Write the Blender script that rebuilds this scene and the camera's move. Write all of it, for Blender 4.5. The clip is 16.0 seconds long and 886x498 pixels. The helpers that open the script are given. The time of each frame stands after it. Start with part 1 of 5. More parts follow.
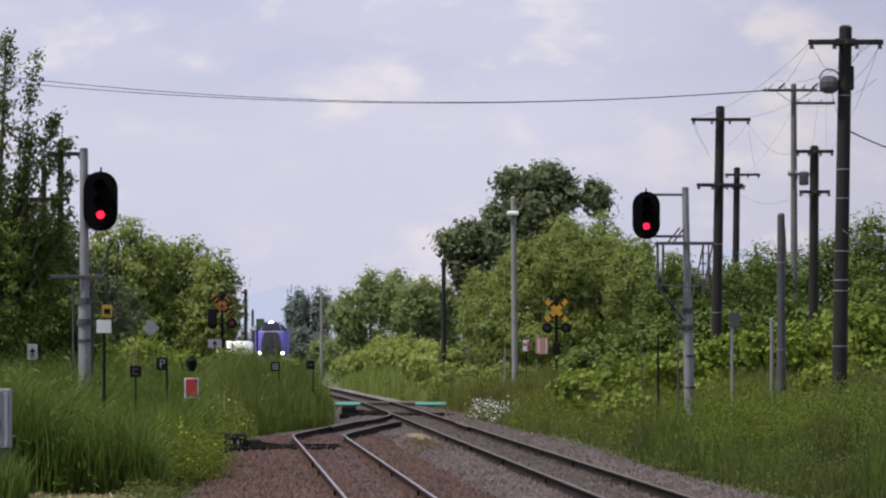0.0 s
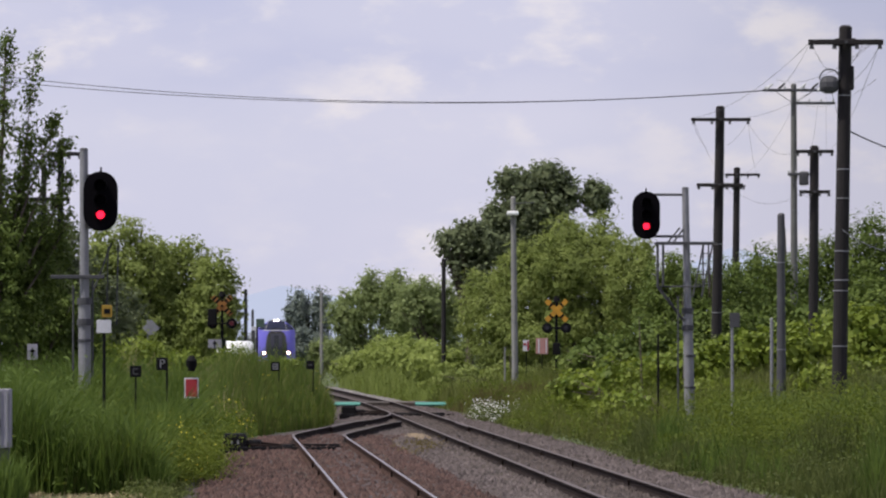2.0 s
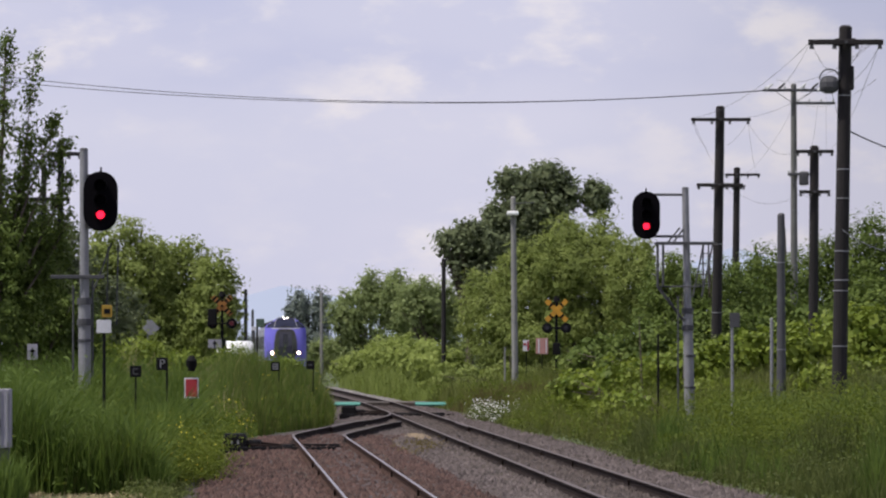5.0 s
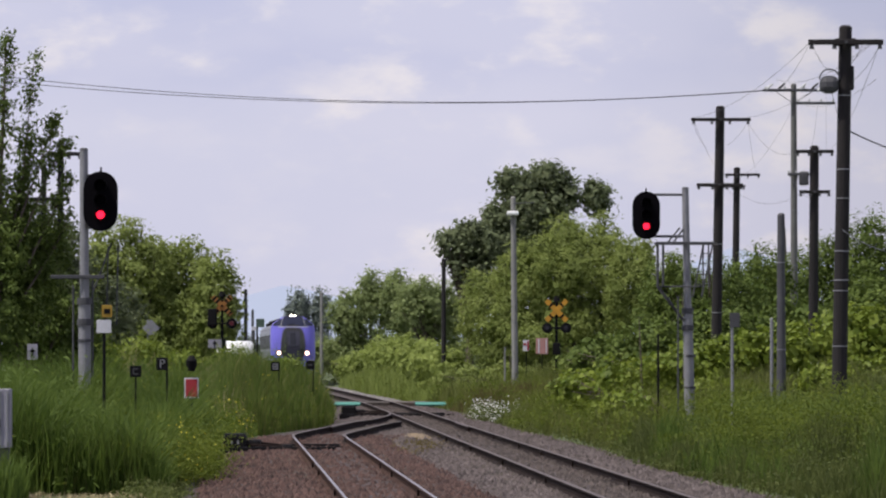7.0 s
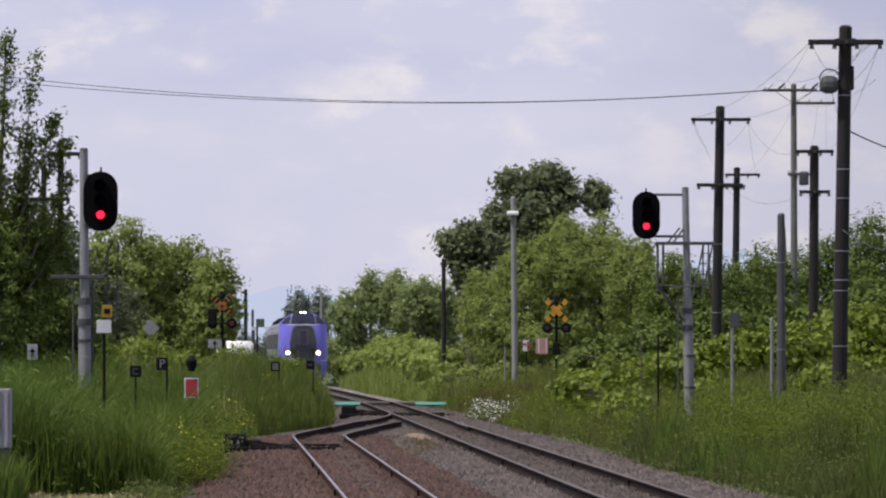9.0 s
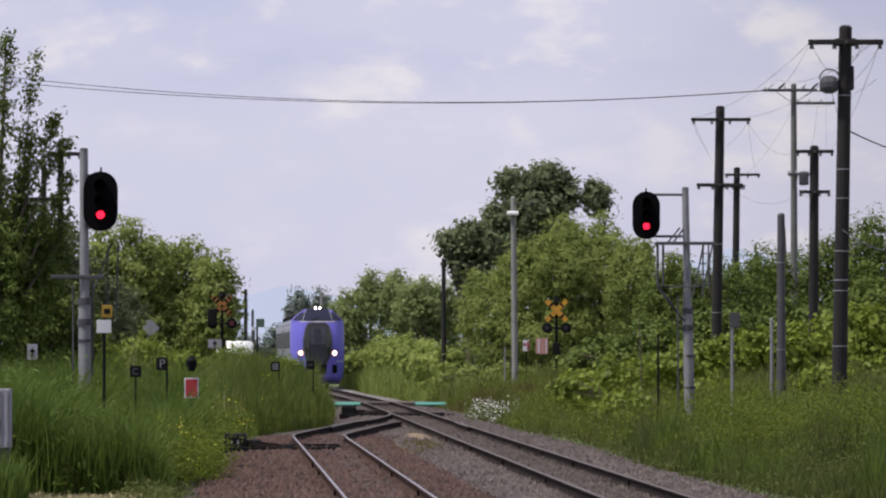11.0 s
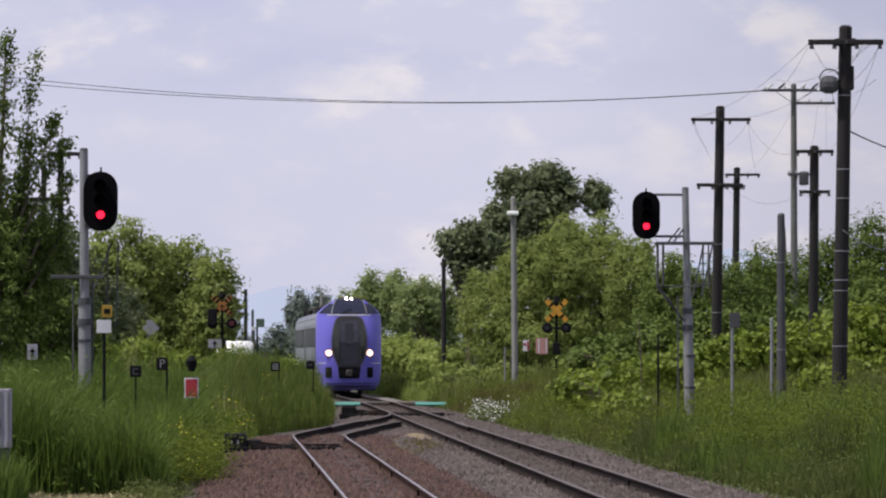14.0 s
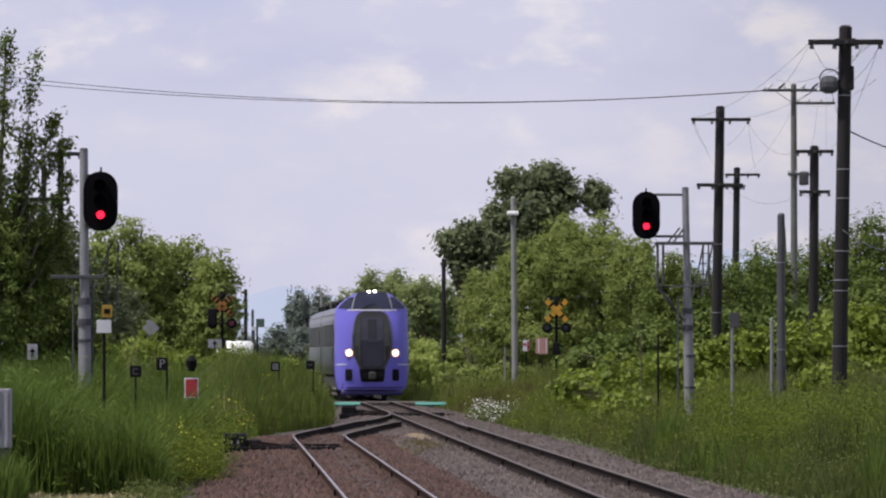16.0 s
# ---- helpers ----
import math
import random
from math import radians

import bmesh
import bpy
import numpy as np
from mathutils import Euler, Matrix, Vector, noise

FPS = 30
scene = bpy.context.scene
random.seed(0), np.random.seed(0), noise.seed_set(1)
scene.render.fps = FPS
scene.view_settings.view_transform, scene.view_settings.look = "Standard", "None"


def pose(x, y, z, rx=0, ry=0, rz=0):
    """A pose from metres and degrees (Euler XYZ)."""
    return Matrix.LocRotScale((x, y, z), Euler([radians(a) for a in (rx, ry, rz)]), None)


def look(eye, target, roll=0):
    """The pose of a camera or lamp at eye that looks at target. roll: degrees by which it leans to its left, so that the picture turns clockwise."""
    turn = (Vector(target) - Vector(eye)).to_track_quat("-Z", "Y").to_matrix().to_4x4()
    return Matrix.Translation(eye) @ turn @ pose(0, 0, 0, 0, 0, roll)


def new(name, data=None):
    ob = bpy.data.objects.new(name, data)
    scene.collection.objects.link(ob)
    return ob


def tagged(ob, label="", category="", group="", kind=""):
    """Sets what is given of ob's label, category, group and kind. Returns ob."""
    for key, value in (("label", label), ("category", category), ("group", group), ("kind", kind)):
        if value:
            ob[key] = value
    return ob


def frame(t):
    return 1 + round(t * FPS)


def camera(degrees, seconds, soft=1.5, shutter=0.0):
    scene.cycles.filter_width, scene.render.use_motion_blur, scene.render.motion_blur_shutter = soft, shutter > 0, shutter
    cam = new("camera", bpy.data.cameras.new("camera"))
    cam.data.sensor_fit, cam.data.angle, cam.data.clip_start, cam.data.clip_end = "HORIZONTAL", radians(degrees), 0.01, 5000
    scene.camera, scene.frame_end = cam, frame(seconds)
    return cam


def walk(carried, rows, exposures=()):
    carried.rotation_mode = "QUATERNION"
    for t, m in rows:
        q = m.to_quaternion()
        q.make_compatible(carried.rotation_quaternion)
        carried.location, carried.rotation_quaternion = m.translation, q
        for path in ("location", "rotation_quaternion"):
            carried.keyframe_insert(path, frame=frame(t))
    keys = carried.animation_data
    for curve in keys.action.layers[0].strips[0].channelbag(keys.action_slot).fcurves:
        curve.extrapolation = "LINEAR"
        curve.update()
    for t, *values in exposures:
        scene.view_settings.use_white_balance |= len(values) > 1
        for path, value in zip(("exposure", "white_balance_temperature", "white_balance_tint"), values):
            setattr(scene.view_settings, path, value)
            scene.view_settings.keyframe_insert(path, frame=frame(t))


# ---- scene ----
cam = camera(8.966, 16.0, soft=2.2)
STAND = look((0, 0, 1.82), (0, 100, 3.66))
walk(cam, [(0.0, STAND), (16.0, STAND)], [(0.0, 0.0), (16.0, 0.0)])

# ---- light ----
SUN_TO = Vector((-0.95, -0.40, 1.95)).normalized()
world = bpy.data.worlds.new("sky")
scene.world = world
world.use_nodes = True
wn, wl = world.node_tree.nodes, world.node_tree.links
wn.clear()
w_out = wn.new("ShaderNodeOutputWorld")
w_sky = wn.new("ShaderNodeTexSky")
w_sky.sky_type = "NISHITA"
w_sky.sun_disc = False
w_sky.sun_elevation = math.asin(SUN_TO.z)
w_sky.sun_rotation = math.atan2(SUN_TO.x, SUN_TO.y)
w_sky.air_density, w_sky.dust_density = 1.2, 2.0
w_bg = wn.new("ShaderNodeBackground")
w_bg.inputs["Strength"].default_value = 0.1
wl.new(w_sky.outputs[0], w_bg.inputs["Color"])
# thin high cloud over the blue
w_tc = wn.new("ShaderNodeTexCoord")


def sky_noise(scale, place, detail, rough):
    mp, nz = wn.new("ShaderNodeMapping"), wn.new("ShaderNodeTexNoise")
    mp.inputs["Scale"].default_value, mp.inputs["Location"].default_value = scale, place
    nz.inputs["Scale"].default_value, nz.inputs["Detail"].default_value, nz.inputs["Roughness"].default_value = 1.0, detail, rough
    wl.new(w_tc.outputs["Generated"], mp.inputs[0])
    wl.new(mp.outputs[0], nz.inputs["Vector"])
    return nz.outputs["Fac"]


def sky_math(kind, a, b):
    m = wn.new("ShaderNodeMath")
    m.operation = kind
    for socket, value in zip(m.inputs, (a, b)):
        if isinstance(value, (int, float)):
            socket.default_value = value
        else:
            wl.new(value, socket)
    return m.outputs[0]


def sky_range(value, a, b, lo, hi):
    m = wn.new("ShaderNodeMapRange")
    m.interpolation_type = "SMOOTHSTEP"
    for k, v in zip(("From Min", "From Max", "To Min", "To Max"), (a, b, lo, hi)):
        m.inputs[k].default_value = v
    wl.new(value, m.inputs["Value"])
    return m.outputs["Result"]


def sky_blend(fac, a, b):
    m = wn.new("ShaderNodeMix")
    m.data_type = "RGBA"
    wl.new(fac, m.inputs[0])
    for socket, value in ((m.inputs[6], a), (m.inputs[7], b)):
        if isinstance(value, tuple):
            socket.default_value = (*value, 1)
        else:
            wl.new(value, socket)
    return m.outputs[2]


w_sep = wn.new("ShaderNodeSeparateXYZ")
wl.new(w_tc.outputs["Generated"], w_sep.inputs[0])
w_wide = sky_noise((17, 17, 46), (1.3, 0.4, 0.9), 3, 0.5)
w_puff = sky_noise((44, 44, 88), (0.7, 2.1, 3.4), 6, 0.55)
# a paler bank of cloud low down under a lilac upper sky
w_bank = sky_range(sky_math("ADD", w_sep.outputs["Z"], sky_math("MULTIPLY", w_puff, 0.012)), 0.062, 0.042, 0.0, 1.0)
w_col = sky_blend(w_bank, (0.585, 0.60, 0.83), (0.69, 0.69, 0.87))
w_col = sky_blend(sky_range(w_wide, 0.40, 0.64, 0.0, 0.45), w_col, (0.76, 0.74, 0.895))
w_heap = sky_math("MULTIPLY", sky_range(w_puff, 0.48, 0.68, 0.0, 1.0), sky_range(w_wide, 0.40, 0.58, 0.15, 0.9))
w_col = sky_blend(w_heap, w_col, (0.90, 0.845, 0.905))
w_dim = sky_range(w_sep.outputs["X"], 0.01, 0.085, 1.0, 0.84)
w_cl = wn.new("ShaderNodeBackground")
w_mix = wn.new("ShaderNodeMixShader")
w_mix.inputs[0].default_value = 0.86
wl.new(w_dim, w_cl.inputs["Strength"])
wl.new(w_col, w_cl.inputs["Color"])
wl.new(w_bg.outputs[0], w_mix.inputs[1])
wl.new(w_cl.outputs[0], w_mix.inputs[2])
wl.new(w_mix.outputs[0], w_out.inputs[0])

sun = new("sun", bpy.data.lights.new("sun", "SUN"))
sun.data.energy, sun.data.angle, sun.data.color = 4.6, radians(0.6), (1.0, 0.95, 0.86)
sun.matrix_world = look(SUN_TO * 50, (0, 0, 0))


# ---- materials ----
def mat(name, a, b, rough=0.7, metal=0.0, scale=4.0, fine=40.0, bump=0.2, island=False, objvar=0.0, trans=0.0, spec=0.5, stretch=(1, 1, 1), vary=0.45):
    """Two colours mixed by noise at two scales, with fine relief."""
    m = bpy.data.materials.new(name)
    m.use_nodes = True
    n, l = m.node_tree.nodes, m.node_tree.links
    p = n["Principled BSDF"]
    p.inputs["Roughness"].default_value, p.inputs["Metallic"].default_value = rough, metal
    p.inputs["Specular IOR Level"].default_value = spec
    tc = n.new("ShaderNodeTexCoord")
    mp = n.new("ShaderNodeMapping")
    mp.inputs["Scale"].default_value = stretch
    l.new(tc.outputs["Object"], mp.inputs[0])
    n1, n2 = n.new("ShaderNodeTexNoise"), n.new("ShaderNodeTexNoise")
    n1.inputs["Scale"].default_value, n2.inputs["Scale"].default_value = scale, fine
    n1.inputs["Detail"].default_value, n2.inputs["Detail"].default_value = 3, 2
    l.new(mp.outputs[0], n1.inputs["Vector"])
    l.new(mp.outputs[0], n2.inputs["Vector"])
    mx = n.new("ShaderNodeMath")
    mx.operation = "MULTIPLY_ADD"
    mx.inputs[1].default_value = 1 - vary
    l.new(n1.outputs["Fac"], mx.inputs[0])
    half = n.new("ShaderNodeMath")
    half.operation = "MULTIPLY"
    half.inputs[1].default_value = vary
    last = n2.outputs["Fac"]
    if island or objvar:
        g = n.new("ShaderNodeNewGeometry") if island else n.new("ShaderNodeObjectInfo")
        last = g.outputs["Random Per Island"] if island else g.outputs["Random"]
    l.new(last, half.inputs[0])
    l.new(half.outputs[0], mx.inputs[2])
    rp = n.new("ShaderNodeValToRGB")
    rp.color_ramp.elements[0].position, rp.color_ramp.elements[0].color = 0.28, (*a, 1)
    rp.color_ramp.elements[1].position, rp.color_ramp.elements[1].color = 0.72, (*b, 1)
    l.new(mx.outputs[0], rp.inputs[0])
    l.new(rp.outputs[0], p.inputs["Base Color"])
    if bump:
        bp = n.new("ShaderNodeBump")
        bp.inputs["Strength"].default_value, bp.inputs["Distance"].default_value = bump, 0.02
        l.new(n2.outputs["Fac"], bp.inputs["Height"])
        l.new(bp.outputs[0], p.inputs["Normal"])
    if trans:
        tr = n.new("ShaderNodeBsdfTranslucent")
        l.new(rp.outputs[0], tr.inputs["Color"])
        ms = n.new("ShaderNodeMixShader")
        ms.inputs[0].default_value = trans
        l.new(p.outputs[0], ms.inputs[1])
        l.new(tr.outputs[0], ms.inputs[2])
        l.new(ms.outputs[0], n["Material Output"].inputs[0])
    return m


def glow(name, color, strength):
    m = bpy.data.materials.new(name)
    m.use_nodes = True
    p = m.node_tree.nodes["Principled BSDF"]
    p.inputs["Base Color"].default_value = (*color, 1)
    p.inputs["Emission Color"].default_value = (*color, 1)
    p.inputs["Emission Strength"].default_value = strength
    return m


def leafmat(name, a, b, trans=0.35, rough=0.65):
    return mat(name, a, b, rough, 0, 0.9, 30, 0, island=True, trans=trans, spec=0.18, vary=0.3)


M_GROUND = mat("soil_with_short_weeds", (0.035, 0.06, 0.016), (0.085, 0.10, 0.035), 0.95, 0, 0.8, 25, 0.6)
M_BALLAST = mat("brown_grey_ballast", (0.023, 0.016, 0.0145), (0.068, 0.048, 0.045), 0.95, 0, 1.1, 26, 1.0)
M_STONE = mat("ballast_stone_grey", (0.034, 0.025, 0.023), (0.14, 0.112, 0.107), 0.9, 0, 1.2, 30, 0, island=True, vary=0.28)
M_STONE_PALE = mat("ballast_stone_pale", (0.11, 0.10, 0.095), (0.30, 0.28, 0.265), 0.9, 0, 1.2, 30, 0, island=True)
M_STONE_RED = mat("ballast_stone_rusty", (0.028, 0.014, 0.0115), (0.105, 0.057, 0.047), 0.9, 0, 0.9, 30, 0, island=True, vary=0.28)
M_STONE_DARK = mat("ballast_stone_oily", (0.026, 0.019, 0.017), (0.10, 0.078, 0.07), 0.9, 0, 1.5, 30, 0, island=True, vary=0.28)
M_CABINET = mat("lilac_grey_sheet_steel", (0.22, 0.21, 0.255), (0.31, 0.30, 0.35), 0.6, 0, 3, 30, 0.05)
M_SAND = mat("straw_and_sand", (0.13, 0.09, 0.05), (0.23, 0.17, 0.10), 0.95, 0, 2, 30, 0.6)
# rust taken nearly to black: the shade on the rail sides is in the colour
M_RAIL = mat("shaded_rusty_rail", (0.010, 0.007, 0.0065), (0.027, 0.019, 0.017), 0.9, 0.0, 3, 60, 0.3, spec=0.08)
M_RAIL_RUST = mat("bright_rusty_rail", (0.03, 0.017, 0.014), (0.07, 0.042, 0.034), 0.9, 0.0, 3, 60, 0.3, spec=0.08)
M_HEAD = mat("polished_rail_head", (0.36, 0.34, 0.33), (0.52, 0.50, 0.49), 0.36, 1.0, 3, 60, 0.05)
M_HEAD_DULL = mat("dull_rail_head", (0.06, 0.046, 0.042), (0.12, 0.098, 0.092), 0.6, 0.0, 3, 60, 0.1, spec=0.25)
M_SLEEPER = mat("tarred_timber", (0.03, 0.024, 0.02), (0.085, 0.065, 0.05), 0.9, 0, 4, 50, 0.5, objvar=1)
M_BLACK = mat("black_paint", (0.004, 0.004, 0.005), (0.010, 0.009, 0.010), 0.8, 0, 5, 60, 0.08, spec=0.15)
M_STEEL = mat("galvanised_steel", (0.17, 0.17, 0.185), (0.29, 0.29, 0.31), 0.6, 0.35, 3, 40, 0.1)
M_STEEL_DARK = mat("weathered_steel", (0.045, 0.045, 0.052), (0.09, 0.09, 0.098), 0.65, 0.3, 3, 40, 0.15)
M_CONCRETE = mat("concrete_pole", (0.16, 0.16, 0.155), (0.26, 0.255, 0.245), 0.9, 0, 2, 40, 0.3)
# a darker concrete for the power pole
M_CONCRETE_DARK = mat("dark_concrete_pole", (0.085, 0.085, 0.083), (0.15, 0.148, 0.142), 0.9, 0, 2, 40, 0.3)
M_POLE = mat("creosoted_pole", (0.005, 0.004, 0.005), (0.019, 0.015, 0.016), 0.9, 0, 2.5, 30, 0.5, stretch=(1, 1, 0.15))
M_WIRE = mat("dark_cable", (0.03, 0.03, 0.035), (0.06, 0.06, 0.07), 0.7, 0, 3, 30, 0)
M_PORCELAIN = mat("porcelain", (0.45, 0.45, 0.46), (0.65, 0.65, 0.66), 0.25, 0, 5, 40, 0)
M_WHITE = mat("white_enamel", (0.48, 0.48, 0.52), (0.64, 0.64, 0.68), 0.45, 0, 3, 30, 0.05)
M_RED = mat("faded_red_paint", (0.28, 0.014, 0.024), (0.40, 0.03, 0.04), 0.5, 0, 4, 40, 0.05)
M_YELLOW = mat("yellow_enamel", (0.40, 0.19, 0.012), (0.53, 0.27, 0.018), 0.5, 0, 4, 40, 0.05)
# crossbuck yellow darkened to orange-brown: shade on the left signal, put into the colour
M_YELLOW_SHADED = mat("shaded_yellow_enamel", (0.20, 0.075, 0.012), (0.33, 0.14, 0.02), 0.6, 0, 4, 40, 0.05)
M_GREEN = mat("turquoise_rubber_panel", (0.035, 0.16, 0.125), (0.07, 0.24, 0.19), 0.7, 0, 4, 40, 0.1)
M_BARK = mat("tree_bark", (0.05, 0.04, 0.03), (0.13, 0.105, 0.08), 0.95, 0, 4, 40, 0.8)
M_PURPLE = mat("violet_blue_train_paint", (0.128, 0.113, 0.50), (0.155, 0.138, 0.575), 0.3, 0, 1.2, 30, 0)
M_STAINLESS = mat("brushed_stainless_side", (0.10, 0.105, 0.095), (0.165, 0.17, 0.155), 0.28, 1.0, 0.8, 40, 0.04, stretch=(1, 0.1, 1))
M_GLASS = mat("dark_train_glass", (0.012, 0.012, 0.016), (0.02, 0.02, 0.026), 0.12, 0, 2, 20, 0)
M_SIDEGLASS = mat("tinted_side_glass", (0.02, 0.022, 0.022), (0.035, 0.038, 0.036), 0.45, 0, 2, 20, 0, spec=0.25)
M_SCREEN = mat("blue_tinted_windscreen", (0.016, 0.018, 0.04), (0.028, 0.032, 0.065), 0.14, 0, 2, 20, 0)
M_SIGNAL = mat("matt_black_signal", (0.002, 0.002, 0.003), (0.005, 0.004, 0.006), 0.95, 0, 5, 60, 0.05, spec=0.08)
M_LAMPWHITE = mat("clean_white_housing", (0.78, 0.78, 0.78), (0.86, 0.86, 0.86), 0.4, 0, 3, 30, 0)
M_NOSEDARK = mat("black_nose_panel", (0.008, 0.007, 0.008), (0.02, 0.018, 0.02), 0.4, 0, 3, 30, 0)
M_PINK = mat("sun_faded_red_board", (0.34, 0.16, 0.15), (0.46, 0.25, 0.23), 0.7, 0, 4, 30, 0)
M_REDGLASS = mat("dull_red_lens", (0.07, 0.006, 0.012), (0.12, 0.01, 0.018), 0.3, 0, 3, 30, 0)
M_UNDER = mat("underframe_grime", (0.015, 0.014, 0.014), (0.045, 0.04, 0.037), 0.85, 0, 3, 30, 0.3)
M_DOORGREY = mat("blue_grey_door", (0.013, 0.013, 0.025), (0.025, 0.025, 0.044), 0.5, 0, 3, 30, 0)
M_RED_LAMP = glow("red_signal_lamp", (1.0, 0.012, 0.045), 2.6)
M_HEADLIGHT = glow("headlight", (1.0, 0.86, 0.74), 30.0)
# the bowl glows by itself, in place of a halo round the headlight
M_REFLECTOR = glow("halo_glow_reflector", (1.0, 0.58, 0.42), 1.6)
M_PLOUGH = mat("dark_violet_paint", (0.035, 0.03, 0.13), (0.06, 0.05, 0.19), 0.5, 0, 2, 30, 0.05)
# dark glass whose olive tint is greenery's reflection painted into the colour
M_SIDEPANE = mat("side_pane_olive_reflection", (0.022, 0.025, 0.02), (0.04, 0.043, 0.035), 0.12, 0, 2, 20, 0)
M_LEAF_MID = leafmat("leaves_mid_green", (0.059, 0.093, 0.019), (0.149, 0.197, 0.044))
M_LEAF_WILLOW = leafmat("leaves_willow", (0.142, 0.185, 0.043), (0.298, 0.348, 0.104), 0.44)
# hedge and grass past the crossing: sunshine painted in as a paler green
M_LEAF_SUNLIT = leafmat("leaves_sunlit", (0.150, 0.195, 0.042), (0.31, 0.37, 0.10), 0.46)
M_LEAF_DARK = leafmat("leaves_dark", (0.085, 0.108, 0.054), (0.20, 0.232, 0.122), 0.42)
M_LEAF_VINE = leafmat("leaves_vine", (0.092, 0.138, 0.016), (0.247, 0.300, 0.049), 0.38, 0.5)
# distant foliage: air haze is put into these two paler leaf colours
M_LEAF_FAR = leafmat("leaves_far_haze_tint", (0.165, 0.212, 0.085), (0.29, 0.345, 0.138), 0.48)
M_LEAF_HAZE = leafmat("leaves_haze_tint", (0.13, 0.16, 0.14), (0.20, 0.235, 0.20))
M_GRASS = leafmat("tall_grass", (0.042, 0.077, 0.012), (0.140, 0.199, 0.038), 0.42)
M_GRASS_DRY = leafmat("seeding_grass", (0.046, 0.064, 0.015), (0.137, 0.158, 0.046), 0.42)
M_GRASS_PALE = leafmat("pale_seeding_grass", (0.075, 0.092, 0.020), (0.185, 0.200, 0.058), 0.45)
M_GRASS_BROWN = leafmat("seeding_dock_brown", (0.078, 0.061, 0.023), (0.165, 0.133, 0.052), 0.4)
M_WEED = leafmat("weed_leaves", (0.062, 0.093, 0.010), (0.159, 0.195, 0.027), 0.42)
M_FLOWER_W = leafmat("white_petals", (0.5, 0.5, 0.46), (0.8, 0.8, 0.76), 0.2)
M_FLOWER_Y = leafmat("yellow_petals", (0.5, 0.42, 0.02), (0.7, 0.62, 0.08), 0.2)
M_STRAW = leafmat("dry_straw", (0.25, 0.20, 0.11), (0.46, 0.38, 0.23), 0.2)


# ---- makers ----
def link_mesh(name, bm, material, parent=None, label="", smooth=False):
    me = bpy.data.meshes.new(name)
    bm.to_mesh(me)
    bm.free()
    if material:
        me.materials.append(material)
    if smooth:
        me.polygons.foreach_set("use_smooth", [True] * len(me.polygons))
    ob = new(name, me)
    if parent:
        ob.parent = parent
    if label:
        ob["label"] = label
    return ob


def part(name, bm, material, parent, label="", smooth=False):
    return link_mesh(name, bm, material, parent, label, smooth)


def holder(name, x, y, z, label, category, group="", rz=0):
    ob = new(name)
    ob.matrix_basis = pose(x, y, z, 0, 0, rz)
    return tagged(ob, label, category, group)


def box(sx, sy, sz, x=0, y=0, z=0, bevel=0.0, m=None, bm=None):
    b = bm or bmesh.new()
    v = bmesh.ops.create_cube(b, size=1)["verts"]
    bmesh.ops.scale(b, vec=(sx, sy, sz), verts=v)
    if bevel:
        e = list({e for w in v for e in w.link_edges})
        r = bmesh.ops.bevel(b, geom=e, offset=bevel, segments=2, affect="EDGES", profile=0.5)
        v = list({w for f in r["faces"] for w in f.verts} | {w for w in v if w.is_valid})
    if m is not None:
        bmesh.ops.transform(b, matrix=m, verts=v)
    bmesh.ops.translate(b, vec=(x, y, z), verts=v)
    return b


def rod(p0, p1, r0, r1=None, seg=10, bm=None, rings=1):
    """A tapered round bar between two places."""
    b = bm or bmesh.new()
    r1 = r0 if r1 is None else r1
    p0, p1 = Vector(p0), Vector(p1)
    ax = (p1 - p0).normalized()
    s = ax.orthogonal().normalized()
    t = ax.cross(s)
    loops = []
    for k in range(rings + 1):
        f = k / rings
        c, r = p0.lerp(p1, f), r0 + (r1 - r0) * f
        loops.append([b.verts.new(c + (s * math.cos(a) + t * math.sin(a)) * r) for a in (2 * math.pi * i / seg for i in range(seg))])
    for a, c in zip(loops, loops[1:]):
        for i in range(seg):
            b.faces.new((a[i], a[(i + 1) % seg], c[(i + 1) % seg], c[i]))
    b.faces.new(loops[0][::-1])
    b.faces.new(loops[-1])
    return b


def slab(outline, depth, bm=None):
    """A flat plate in the xz plane, outline anticlockwise seen from -y, reaching back by depth."""
    b = bm or bmesh.new()
    f = [b.verts.new((x, 0, z)) for x, z in outline]
    k = [b.verts.new((x, depth, z)) for x, z in outline]
    b.faces.new(f)
    b.faces.new(k[::-1])
    n = len(f)
    for i in range(n):
        b.faces.new((f[(i + 1) % n], f[i], k[i], k[(i + 1) % n]))
    return b


def moved(b, x, y, z, m=None):
    if m is not None:
        bmesh.ops.transform(b, matrix=m, verts=b.verts)
    bmesh.ops.translate(b, vec=(x, y, z), verts=b.verts)
    return b


def stadium(w, h, n=10):
    """An upright plate with half-round ends."""
    r, pts = w / 2, []
    for i in range(n + 1):
        a = math.pi * i / n
        pts.append((r * math.cos(a), h / 2 - r + r * math.sin(a)))
    for i in range(n + 1):
        a = math.pi + math.pi * i / n
        pts.append((r * math.cos(a), -h / 2 + r + r * math.sin(a)))
    return pts


